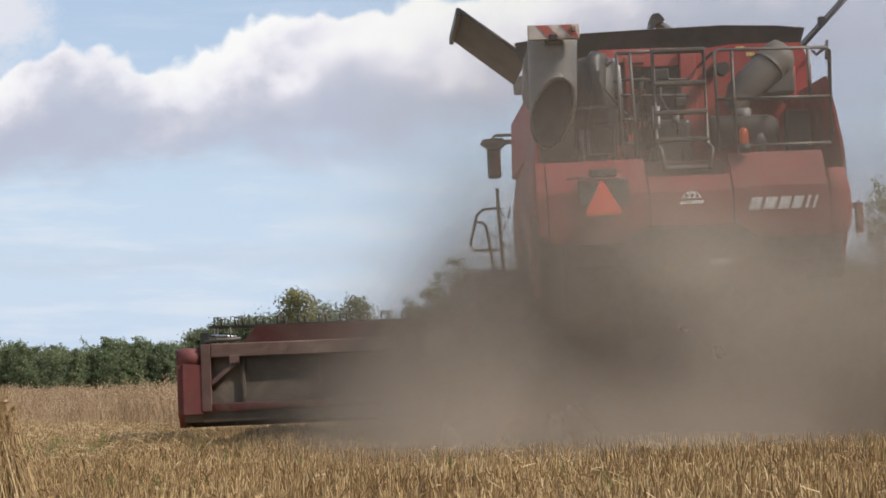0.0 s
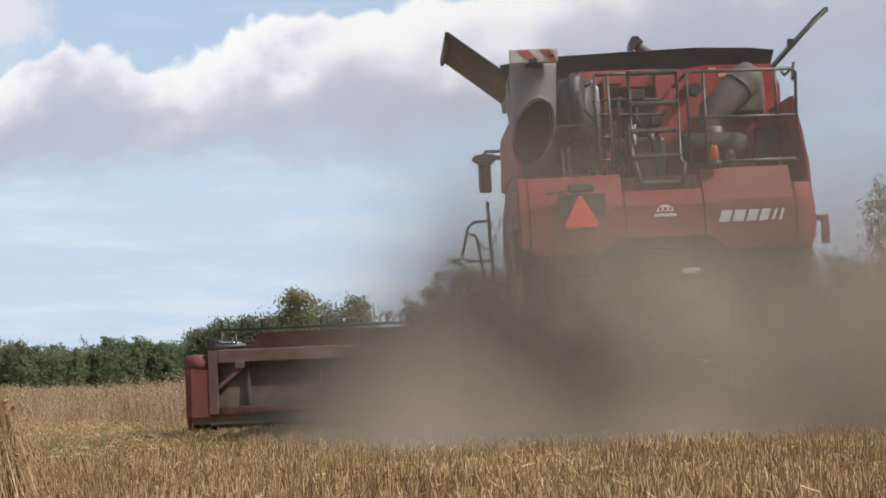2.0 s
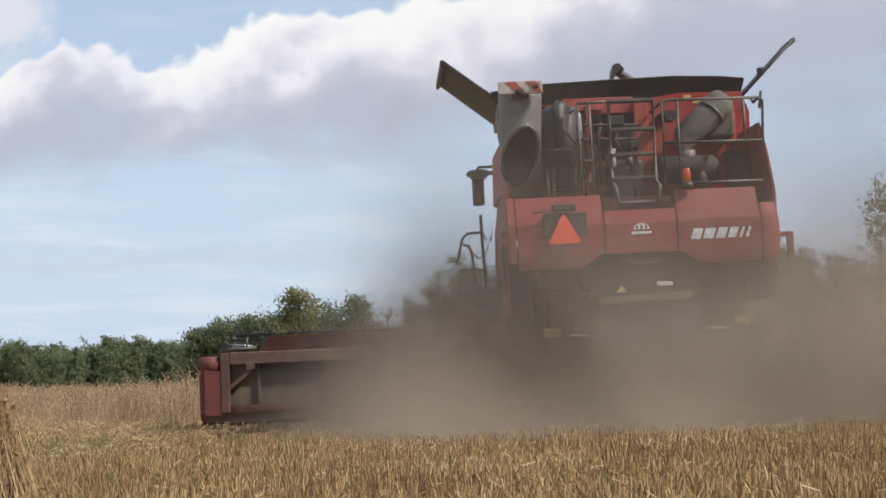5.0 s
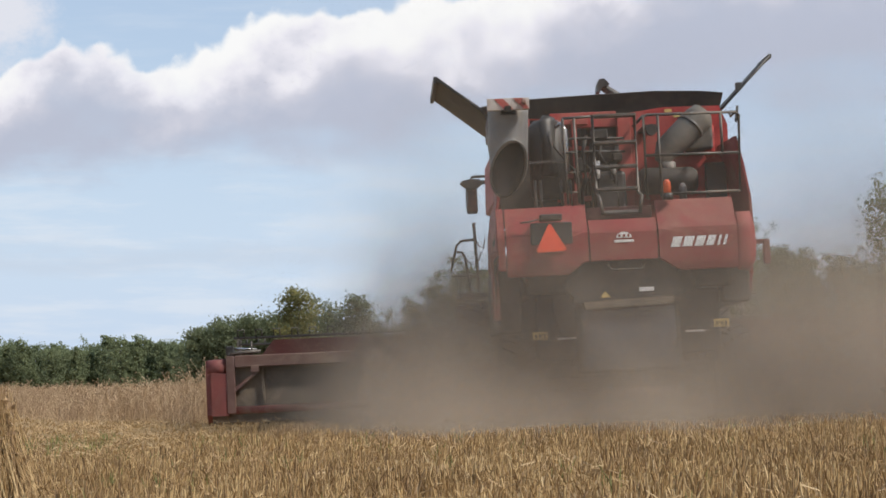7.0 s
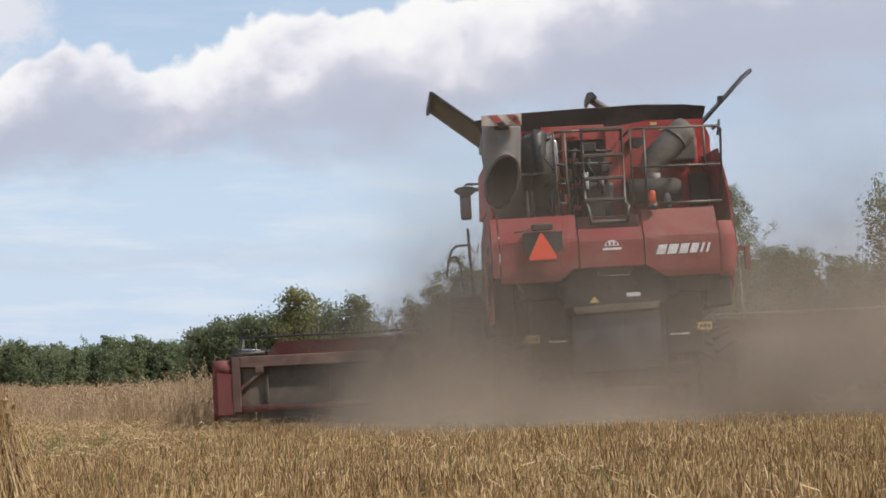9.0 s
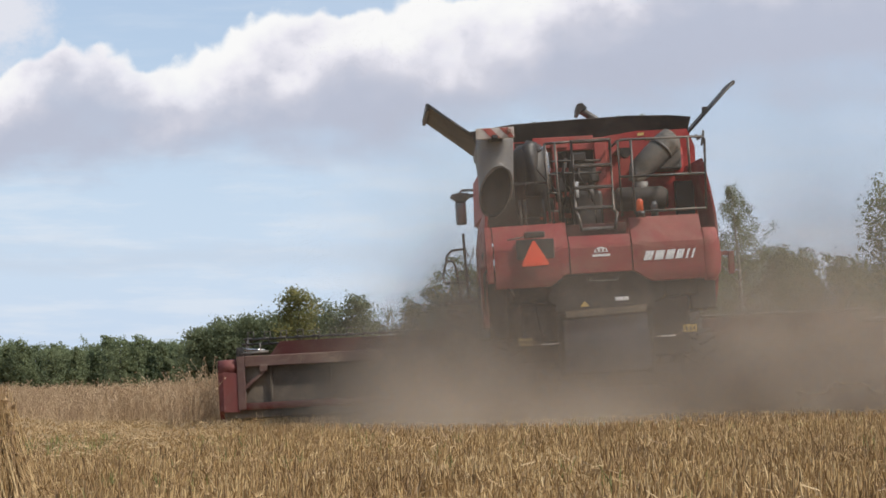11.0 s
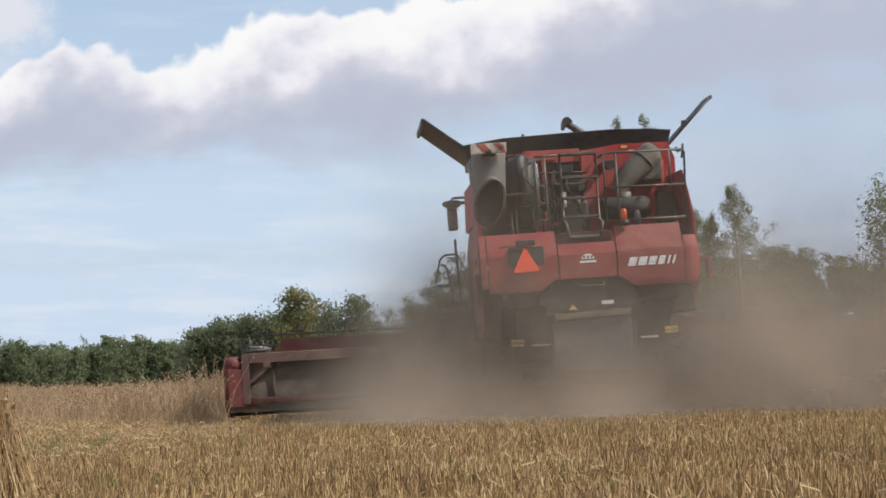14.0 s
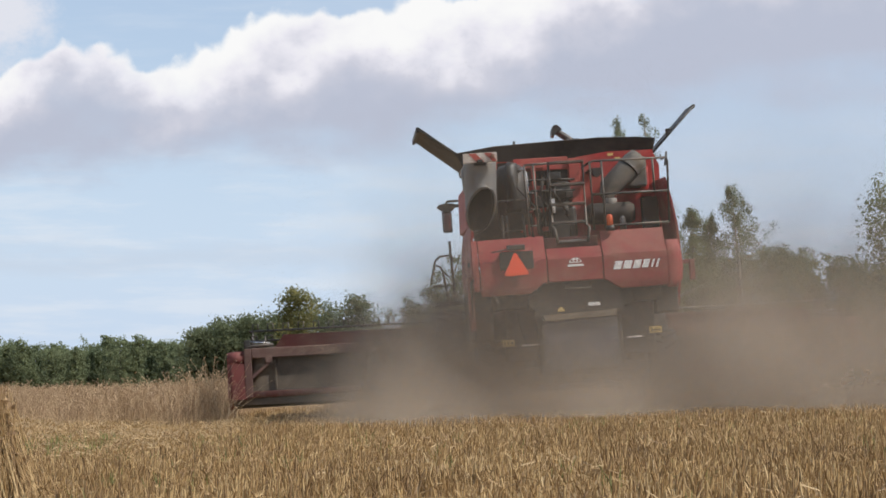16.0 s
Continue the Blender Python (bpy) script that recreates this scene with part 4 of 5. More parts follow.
    part("rear_panel", rear_panel(bmesh.new(), np.linspace(-1.47, -1.385, 3), lambda x: 2.05, lambda x: 2.82), RED, c, "narrow red corner panel")
    mid = part("rear_panel", rear_panel(bmesh.new(), np.linspace(-0.345, 0.485, 8), lambda x: 2.12, lambda x: 2.625), RED, c, "dusty red middle hood panel with a white badge")
    right = part("rear_panel", rear_panel(bmesh.new(), np.linspace(0.505, 1.47, 16), lambda x: 2.12 - 0.15 * max(0.0, min(1.0, (x - 0.52) / 0.22)), lambda x: 2.85), RED, c, "dusty red hood panel with white lettering shapes")
    cap = []
    for z, dx in ((1.93, -0.10), (2.05, -0.02), (2.25, 0.0), (2.45, -0.01), (2.65, -0.05)):
        cap.append([(1.49, 0.01 + 0.3 * max(0, z - 2.47), z), (1.62 + dx * 0.5, 0.02 + 0.3 * max(0, z - 2.47), z), (1.72 + dx, 0.10 + 0.2 * max(0, z - 2.47), z), (1.77 + dx, 0.35, z)])
    part("corner_panel", shell(bmesh.new(), cap, 0.035, True), RED, c, "rounded red corner panel")
    # badge: dome and bar; lettering as slanted plain blocks
    bm = bmesh.new()
    prism(bm, [(0.075 + 0.095 * math.cos(radians(a)), 2.385 + 0.075 * math.sin(radians(a))) for a in range(0, 181, 20)], "y", -0.006, 0.004)
    part("badge", bm, WHITE, mid, "white dome-shaped badge")
    for x in (0.02, 0.075, 0.13):
        part("badge_mark", bm_box(x - 0.013, x + 0.013, -0.010, -0.006, 2.395, 2.43), RED, mid)
    part("badge_bar", bm_box(-0.045, 0.195, -0.006, 0.004, 2.33, 2.362, 0.004), WHITE, mid)
    slant = 0.045
    x = 0.64
    for w, hgap in ((0.145, 1), (0.15, 2), (0.14, 3), (0.125, 4), (0.06, 0), (0.06, 0)):
        z0, z1 = 2.245, 2.368
        o = [(x, z0), (x + w - 0.03, z0), (x + w - 0.03 + slant, z1), (x + slant, z1)]
        part("lettering_block", bm_prism(o, "y", -0.006, 0.004), WHITE, right, "plain white slanted block")
        x += w + (0.0 if hgap else 0.015) + (0.012 if hgap == 4 else 0)
    # triangle on its black plates
    part("sign_plate", bm_box(-1.07, -0.56, -0.05, -0.03, 2.34, 2.61, 0.01), BLACK, c, "black backing plate")
    tri = part("slow_vehicle_triangle", bm_prism([(-1.01, 2.27), (-0.99, 2.245), (-0.66, 2.255), (-0.645, 2.28), (-0.82, 2.585), (-0.85, 2.585)], "y", -0.075, -0.055), ORANGE, c, "bright orange-red triangle sign")
    part("lamp_bar", bm_box(-0.95, -0.68, -0.10, 0.06, 2.63, 2.71, 0.015), BLACK, c, "black number plate lamp housing")
    part("handle", bm_tube([(-1.18, -0.03, 2.62), (-1.10, -0.06, 2.625), (-0.96, -0.06, 2.65)], 0.012, 6), RAIL, c)

    # unloading auger with its spout behind the tank
    part("auger_tube", bm_tube([(-1.30, -0.12, 3.86), (-1.30, 0.3, 3.84), (-1.18, 1.85, 3.78)], 0.235, 20), GREY, c, "grey folded unloading auger")
    R, n = 0.247, 28
    bm = bmesh.new()
    ax0, ax1 = Vector((-1.29, -0.34, 3.98)), Vector((-1.335, -0.40, 2.80))
    rings = []
    for f in np.linspace(0, 1, 14):
        ring = []
        for k in range(n):
            a = k * math.tau / n
            ct = ax0.lerp(ax1, f)
            rr = R * (1.0 - 0.10 * f)
            ring.append(Vector((ct.x + rr * math.cos(a), ct.y + rr * math.sin(a), ct.z)))
        rings.append(ring)
    # the lower end is cut slantwise so that the mouth faces backwards
    for ring in rings:
        for k, p in enumerate(ring):
            back = ((p.y + 0.40) * 0.97 - (p.x + 1.34) * 0.24) / R
            limit = 3.25 - 0.36 * back
            p.z = max(p.z, limit)
    vr = [[bm.verts.new(p) for p in ring] for ring in rings]
    for i in range(len(vr) - 1):
        for k in range(n):
            f = bm.faces.new((vr[i][k], vr[i][(k + 1) % n], vr[i + 1][(k + 1) % n], vr[i + 1][k]))
            f.smooth = True
    bm.faces.new(vr[0])
    bmesh.ops.remove_doubles(bm, verts=bm.verts, dist=0.0005)
    spout = part("spout", bm, GREY, c, "wide grey unloading spout, open at its slanted mouth")
    sol = spout.modifiers.new("wall", "SOLIDIFY")
    sol.thickness, sol.offset = 0.02, -1
    lin = bmesh.new()
    lr = [[lin.verts.new(Vector((q.x * 0.86 + 0.14 * (-1.34), q.y * 0.86 + 0.14 * (-0.38), q.z + 0.004))) for q in ring] for ring in rings[3:]]
    for i in range(len(lr) - 1):
        for k in range(n):
            lin.faces.new((lr[i][k], lr[i][(k + 1) % n], lr[i + 1][(k + 1) % n], lr[i + 1][k])).smooth = True
    lin.faces.new(lr[0])
    bmesh.ops.remove_doubles(lin, verts=lin.verts, dist=0.0005)
    part("spout_lining", lin, RUBBER, spout, "dark rubber lining of the spout")
    brd = part("marker_board", bm_box(-1.56, -1.06, -0.70, -0.62, 3.92, 4.06, 0.004), BOARD_WHITE, c, "red and white striped marker board")
    for k in range(2):
        x0 = -1.48 + k * 0.23
        part("stripe", bm_prism([(x0 + 0.12, 3.925), (x0 + 0.23 if k == 0 else -1.065, 3.925), (x0 + 0.11, 4.055), (x0, 4.055)], "y", -0.706, -0.7005), RED_BARE, brd)
    part("board_lamp", bm_box(-1.36, -1.28, -0.76, -0.70, 3.90, 3.96, 0.01), BLACK, brd)
    part("board_lamp", bm_box(-1.15, -1.10, -0.76, -0.70, 3.98, 4.03, 0.01), RED_OLD, brd)
    part("board_arm", bm_box(-1.40, -1.22, -0.66, -0.3, 3.88, 3.96, 0.01), BLACK, c)

    # tank extension flaps
    def flap(xi, zi, xo, zo, y0, y1, name="tank_flap"):
        d = Vector((xo - xi, 0, zo - zi)).normalized()
        nrm = Vector((-d.z, 0, d.x)) * 0.018
        o = [Vector((xi, 0, zi)) + nrm, Vector((xo, 0, zo)) + nrm, Vector((xo, 0, zo)) - nrm, Vector((xi, 0, zi)) - nrm]
        p = part(name, bm_prism([(v.x, v.z) for v in o], "y", y0, y1), TANK_INNER, c, "raised sheet-metal flap of the grain tank")
        return p
    y0, y1 = 2.03, 3.75
    fl = flap(-1.32, 4.22, -2.06, 4.81, y0, y1)
    part("flap_edge", bm_box(-2.09, -2.04, y0 - 0.01, y1 + 0.01, 4.73, 4.82, 0.005), BLACK, fl)
    part("flap_rib", bm_tube([(-1.33, y0 - 0.01, 4.24), (-2.05, y0 - 0.01, 4.79)], 0.022, 6), BLACK, fl)
    y0, y1 = 1.75, 2.45
    fr = flap(1.60, 4.06, 2.41, 4.87, y0, y1)
    part("flap_edge", bm_box(2.385, 2.425, y0 - 0.012, y1 + 0.01, 4.83, 4.885, 0.005), BLACK, fr)
    part("flap_rib", bm_tube([(1.69, y0 - 0.01, 4.15), (2.40, y0 - 0.01, 4.86)], 0.02, 6), BLACK, fr)
    part("flap_hinge", bm_box(1.92, 2.00, y0 - 0.03, y0 + 0.05, 4.42, 4.52, 0.01), BLACK, fr)
    part("tank_cloth", shell(bmesh.new(), [[(x, 1.62 + 0.10 * (1 - abs(x - CX) / 1.6), zb) for x, zb in ((-1.42, 4.12), (-0.9, 4.14), (0.0, 4.12), (0.8, 4.10), (1.4, 4.13), (1.66, 4.16))],
                                           [(x, 1.52, zt) for x, zt in ((-1.50, 4.30), (-0.9, 4.375), (0.0, 4.40), (0.8, 4.415), (1.4, 4.39), (1.70, 4.355))]], 0.02), CLOTH, c, "black rubberised sheet closing the tank top")
    part("tank_front_sheet", shell(bmesh.new(), [[(x, 4.1, 4.15) for x in (-1.3, CX, 1.62)], [(x, 4.25, 4.40) for x in (-1.3, CX, 1.62)]], 0.02), CLOTH, c)
    part("fill_auger", bm_tube([(0.66, 2.62, 4.36), (0.44, 2.62, 4.55), (0.26, 2.62, 4.68), (0.20, 2.62, 4.72)], 0.07, 10, radii=[0.06, 0.06, 0.055, 0.04]), RAIL, c, "filling auger head above the tank")
    part("auger_hood", bm_prism([(0.16, 4.60), (0.20, 4.58), (0.24, 4.66), (0.34, 4.70), (0.27, 4.78), (0.20, 4.77), (0.17, 4.70)], "y", 2.5, 2.72), BLACK, c)
    part("auger_bracket", bm_box(0.40, 0.62, 2.54, 2.60, 4.50, 4.54, 0.01), BLACK, c)
    part("antenna", bm_tube([(-0.42, 3.0, 4.3), (-0.42, 3.0, 4.60)], 0.022, 6), BLACK, c)

    # cab with mirrors and the access platform
    cab = part("cab", box(bm_box(-0.85, 1.1, 5.0, 5.15, 2.0, 3.75, 0.03), -0.9, 1.15, 5.0, 6.7, 3.7, 3.95, 0.06), RED_BARE, c, "cab shell with a red roof")
    part("cab_window", bm_prism([(5.2, 2.2), (6.6, 2.3), (6.75, 3.7), (5.2, 3.7)], "x", -0.86, -0.84), GLASS, cab)
    part("cab_window", bm_prism([(5.2, 2.2), (6.6, 2.3), (6.75, 3.7), (5.2, 3.7)], "x", 1.09, 1.11), GLASS, cab)
    part("windscreen", bm_box(-0.84, 1.09, 6.68, 6.70, 2.3, 3.7), GLASS, cab)
    part("cab_floor", bm_box(-0.9, 1.15, 5.0, 6.7, 1.9, 2.05, 0.03), BLACK, cab)
    arm = part("mirror_arm", bm_tube([(-1.0, 6.0, 3.90), (-1.42, 6.0, 3.90), (-1.45, 6.0, 3.86), (-1.45, 6.0, 3.72)], 0.022, 8), BLACK, c)
    part("mirror_arm", bm_box(-1.42, -1.15, 5.98, 6.06, 3.78, 3.84, 0.01), BLACK, c)
    part("mirror_head", bm_prism([(-1.62, 3.80), (-1.58, 3.84), (-1.44, 3.86), (-1.31, 3.85), (-1.29, 3.76), (-1.36, 3.71), (-1.52, 3.72)], "y", 5.9, 6.1), BLACK, c, "black wide-angle mirror housing")
    mh = part("mirror", bm_box(-1.535, -1.355, 5.94, 6.04, 3.32, 3.73, 0.035), BLACK, c, "tall black wing mirror")
    part("mirror_glass", bm_box(-1.515, -1.375, 5.928, 5.938, 3.36, 3.69, 0.003), MIRROR, mh)
    def pbar(pts, r=0.02):
        part("platform_rail", bm_tube(pts, r, 8), RAIL, c)
    pbar([(-1.46, 5.5, 3.14), (-1.45, 5.5, 2.7), (-1.42, 5.5, 2.05)], 0.024)
    pbar([(-1.46, 5.5, 2.88), (-1.66, 5.5, 2.87), (-1.74, 5.5, 2.80), (-1.84, 5.5, 2.42), (-1.80, 5.5, 2.34), (-1.44, 5.5, 2.33)])
    pbar([(-1.74, 5.45, 2.70), (-1.66, 5.45, 2.69), (-1.62, 5.45, 2.60), (-1.55, 5.45, 2.05)])
    pbar([(-1.46, 5.5, 2.95), (-1.40, 5.5, 2.78), (-1.33, 5.5, 2.74), (-1.30, 5.5, 2.9)], 0.010)
    pbar([(-1.62, 5.5, 2.60), (-1.52, 5.5, 2.50), (-1.42, 5.5, 2.54), (-1.36, 5.5, 2.70)], 0.010)
    pbar([(-1.44, 5.5, 2.45), (-1.38, 5.5, 2.36), (-1.32, 5.5, 2.38)], 0.010)
    part("platform", bm_box(-1.75, -0.9, 5.1, 6.6, 1.98, 2.05, 0.01), BLACK, c)
    # rear left mudguard hoop and right marker bracket
    part("rail", bm_tube([(-1.52, 0.12, 1.62), (-1.51, 0.1, 2.18), (-1.46, 0.1, 2.24), (-1.32, 0.1, 2.22), (-1.22, 0.1, 2.05), (-1.12, 0.1, 1.85)], 0.022, 8), RAIL, c)
    part("pillar", bm_box(-1.56, -1.48, 0.1, 0.3, 1.45, 2.28, 0.015), RED_OLD, c)
    part("marker_bracket", box(bm_box(1.75, 2.05, 0.95, 1.0, 2.30, 2.36, 0.008), 1.99, 2.07, 0.93, 1.02, 2.04, 2.36, 0.01), RED_OLD, c, "red marker lamp bracket")

    # underside: beater housing, chopper, flap, labels, axle
    part("tail_housing", bm_prism([(-0.42, 2.16), (0.62, 2.16), (0.72, 1.98), (0.80, 1.62), (-0.58, 1.62), (-0.52, 1.98)], "y", 0.10, 1.2), DARK, c, "dark straw chopper housing")
    part("tail_handle", bm_tube([(-0.12, 0.06, 2.06), (-0.10, 0.03, 2.0), (0.28, 0.03, 2.0), (0.30, 0.06, 2.06)], 0.014, 6), RAIL, c)
    part("tail_lip", bm_prism([(-0.46, 1.62), (0.66, 1.65), (0.64, 1.56), (-0.44, 1.53)], "y", 0.02, 0.3), CHAFFY, c, "chaff-covered housing lip")
    for s, x in ((1, -0.66), (1, 0.84)):
        part("side_knife", bm_prism([(x - 0.16, 1.70), (x + 0.14, 1.74), (x + 0.12, 1.35), (x - 0.05, 1.2), (x - 0.12, 1.4)], "y", 0.26, 0.5), DARK, c)
    for x in (-0.53, 0.80):
        part("chopper_disc", bm_tube([(x, 0.11, 1.83), (x, 0.13, 1.83), (x, 0.22, 1.83)], 0.15, 20, radii=[0.11, 0.15, 0.15]), RUBBER, c, "round black drive cover")
    part("spreader_flap", bm_prism([(-0.48, 1.50), (0.66, 1.54), (0.68, 0.80), (-0.48, 0.78)], "y", 0.10, 0.13), GREYFLAP, c, "hanging grey rubber spreader flap")
    part("spreader", box(bm_box(-0.55, 0.75, 0.2, 1.0, 0.75, 1.6, 0.05), -0.9, 1.1, 0.3, 0.9, 0.7, 0.85, 0.03), DARK, c)
    part("rear_axle", bm_box(-1.15, 1.4, 1.05, 1.3, 0.55, 0.85, 0.04), BLACK, c)
    part("front_axle", bm_box(-1.5, 1.76, 4.3, 4.8, 0.75, 1.15, 0.05), BLACK, c)
    part("skirt", bm_box(-1.48, -1.2, 0.3, 2.4, 1.3, 2.1, 0.03), DARK, c)
    part("skirt", bm_box(1.3, 1.66, 0.3, 2.4, 1.55, 2.2, 0.03), DARK, c)
    lb = bm_prism([(-0.24, 1.665), (-0.12, 1.67), (-0.14, 1.70), (-0.18, 1.745), (-0.22, 1.70)], "y", 0.085, 0.098)
    part("decal", lb, YELLOW, c, "yellow warning label")
    part("decal", bm_box(0.24, 0.42, 0.085, 0.098, 1.725, 1.775), WHITE, c, "white warning label")
    part("decal", bm_box(1.20, 1.29, 0.285, 0.297, 1.86, 1.92), WHITE, c, "small white lamp")
    part("decal", bm_box(-1.07, -0.98, 0.285, 0.297, 1.84, 1.90), WHITE, c, "small white lamp")
    for x, z in ((-1.09, 1.19), (1.17, 1.25)):
        p = part("warning_plate", bm_box(x, x + 0.19, 0.28, 0.30, z, z + 0.10, 0.004), YELLOW, c, "yellow plate with dark marks")
        for k in range(3):
            part("plate_mark", bm_box(x + 0.03 + 0.055 * k, x + 0.055 + 0.055 * k, 0.276, 0.28, z + 0.03, z + 0.07), BLACK, p)
    part("light_bar", bm_box(0.80, 1.06, 0.28, 0.30, 1.205, 1.225), WHITE, c, "thin pale bar")
    part("light_bar", bm_box(-0.78, -0.52, 0.28, 0.30, 1.185, 1.205), WHITE, c, "thin pale bar")
    # feeder house towards the header
    part("feeder_house", bm_prism([(5.0, 1.0), (6.32, 0.35), (6.32, 1.05), (5.0, 1.9)], "x", -0.55, 0.8), RED_OLD, c, "red feeder house")
    # hydraulic hoses on the left flank
    wheels = [make_wheel("wheel", c, CX - 1.60, 4.55, 0.95, 0.74, 20, -1), make_wheel("wheel", c, CX + 1.60, 4.55, 0.95, 0.74, 20, 1),
              make_wheel("wheel", c, CX - 1.32, 1.15, 0.66, 0.50, 18, -1), make_wheel("wheel", c, CX + 1.32, 1.15, 0.66, 0.50, 18, 1)]
    return c, wheels


# the header floats over the ground by itself: seconds, sideways, lift, roll
HEADER_T = (0.0, 2.5, 8.5, 14.0, 16.0)
HEADER_DX, HEADER_DZ, HEADER_ROLL = (0.0, 0.04, 0.09, 0.12, 0.12), (0.03, 0.05, 0.04, 0.11, 0.15), (0.2, 0.2, 0.25, 0.6, 0.7)


def make_header():
    h = thing("combine_header", "wide dusty red grain header with a turning reel", "combine header")
    Y = 6.32
    # end sheets
    for s in (-1, 1):
        fx = (lambda x: x) if s < 0 else mirror_x
        prof = [(Y - 0.05, 0.34), (Y - 0.05, 1.10), (Y + 0.02, 1.18), (Y + 0.25, 1.18), (Y + 0.8, 0.95), (Y + 1.5, 0.62), (Y + 2.2, 0.25), (Y + 2.25, 0.14), (Y + 0.2, 0.14)]
        a, b = sorted((fx(-5.78), fx(-5.70)))
        part("end_sheet", bm_prism(prof, "x", a, b), RED_OLD, h, "faded red divider sheet at the header's end")
        a, b = sorted((fx(-5.70), fx(-5.44)))
        part("end_cover", bm_prism([(a, 0.32), (b, 0.32), (b, 0.97), (a, 1.0)], "y", Y - 0.08, Y + 0.10), RED_OLD, h)
        cover = bmesh.new()
        c0, c1 = (a - 0.06, b) if s < 0 else (a, b + 0.06)
        tube(cover, [(c0, Y + 0.06, 1.06), (c1 - 0.02, Y + 0.06, 1.08)], 0.135, 14)
        part("end_cap", cover, RED_OLD, h, "rounded red drive cover")
        a, b = sorted((fx(-5.46), fx(-5.33)))
        part("end_post", bm_box(a, b, Y - 0.09, Y + 0.05, 0.35, 1.24, 0.008), HEADER_BEAM, h)
        p = [(fx(-5.34), 0.68), (fx(-4.99), 0.96), (fx(-4.99), 1.06), (fx(-5.04), 1.06), (fx(-5.04), 0.98), (fx(-5.34), 0.75)]
        part("brace", bm_prism(p, "y", Y - 0.06, Y - 0.01), HEADER_BEAM, h, "slanted brace plate")
        part("bracket", bm_box(*sorted((fx(-5.08), fx(-4.95))), Y - 0.085, Y - 0.01, 0.98, 1.08, 0.004), HEADER_BEAM, h)
    part("top_beam", bm_box(-5.33, mirror_x(-5.33), Y - 0.08, Y + 0.08, 1.06, 1.245, 0.015), HEADER_BEAM, h, "dusty square top beam")
    part("back_sheet", bm_box(-5.44, mirror_x(-5.44), Y + 0.05, Y + 0.08, 0.20, 1.08), HEADER_BACK, h, "dark dusty back sheet")
    part("lower_beam", bm_tube([(-5.4, Y, 0.40), (mirror_x(-5.4), Y, 0.40)], 0.06, 10), RED_OLD, h, "round lower beam")
    for k in range(11):
        x = -4.9 + k * 1.0
        if abs(x - CX) > 0.8:
            part("rib", bm_box(x - 0.02, x + 0.02, Y + 0.0, Y + 0.05, 0.5, 1.06, 0.004), HEADER_BACK, h)
    part("floor_pan", bm_prism([(Y, 0.42), (Y + 0.3, 0.24), (Y + 1.3, 0.16), (Y + 1.3, 0.12), (Y, 0.22)], "x", -5.7, mirror_x(-5.7)), HEADER_BACK, h)
    part("knife_bar", bm_box(-5.7, mirror_x(-5.7), Y + 1.3, Y + 1.42, 0.12, 0.16), BLACK, h)
    part("feed_auger", bm_tube([(-5.6, Y + 0.55, 0.55), (mirror_x(-5.6), Y + 0.55, 0.55)], 0.22, 16), RED_OLD, h)
    # raised maroon splash sheet behind the reel
    part("splash_sheet", bm_prism([(-4.90, 1.245), (mirror_x(-4.90), 1.245), (mirror_x(-4.72), 1.47), (-4.72, 1.47)], "y", Y + 0.02, Y + 0.05), MAROON, h, "maroon splash sheet on the top beam")
    # reel arms and hydraulic rams
    for s in (-1, 1):
        fx = (lambda x: x) if s < 0 else mirror_x
        part("reel_arm", bm_tube([(fx(-5.42), Y + 0.0, 1.30), (fx(-5.42), Y + 0.8, 1.34), (fx(-5.42), Y + 1.5, 1.10)], 0.04, 6), BLACK, h)
        part("ram", bm_tube([(fx(-5.40), Y - 0.02, 1.28), (fx(-4.92), Y - 0.02, 1.30)], 0.028, 8), RAIL, h, "hydraulic ram")
        part("ram", bm_tube([(fx(-5.36), Y + 0.05, 1.36), (fx(-4.98), Y + 0.05, 1.33)], 0.018, 8), CHROME, h)
        part("valve_block", bm_box(*sorted((fx(-5.46), fx(-5.34))), Y - 0.04, Y + 0.1, 1.245, 1.40, 0.01), BLACK, h)
        part("sensor_post", bm_tube([(fx(-5.06), Y, 1.24), (fx(-5.06), Y, 1.46)], 0.014, 6), RAIL, h)
    # reel
    reel = new("reel")
    reel.parent = h
    reel["label"] = "rotating reel with spring tines"
    reel.location = (0, Y + 1.25, 1.03)
    part("shaft", bm_tube([(-5.45, 0, 0), (mirror_x(-5.45), 0, 0)], 0.06, 10), RAIL, reel)
    for k in range(6):
        x = -5.35 + k * 2.19
        bm = bmesh.new()
        for j in range(6):
            a = j * math.tau / 6
            tube(bm, [(x, 0, 0), (x, 0.55 * math.cos(a), 0.55 * math.sin(a))], 0.016, 5)
        tube(bm, [(x, 0.55 * math.cos(j * math.tau / 6), 0.55 * math.sin(j * math.tau / 6)) for j in range(6)], 0.012, 5, closed=True)
        part("spider", bm, RAIL, reel)
    for j in range(6):
        a = j * math.tau / 6
        cy, cz = 0.55 * math.cos(a), 0.55 * math.sin(a)
        bm = bmesh.new()
        tube(bm, [(-5.42, cy, cz), (mirror_x(-5.42), cy, cz)], 0.020, 6)
        x = -5.3
        while x < mirror_x(-5.3):
            tube(bm, [(x - 0.05, cy, cz), (x - 0.05, cy * 1.25, cz * 1.25), (x + 0.05, cy * 1.25, cz * 1.25), (x + 0.05, cy, cz)], 0.012, 4)
            x += 0.29
        part("bat", bm, RAIL, reel, "reel bat with spring tines")
    return h, reel


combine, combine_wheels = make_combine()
header, header_reel = make_header()


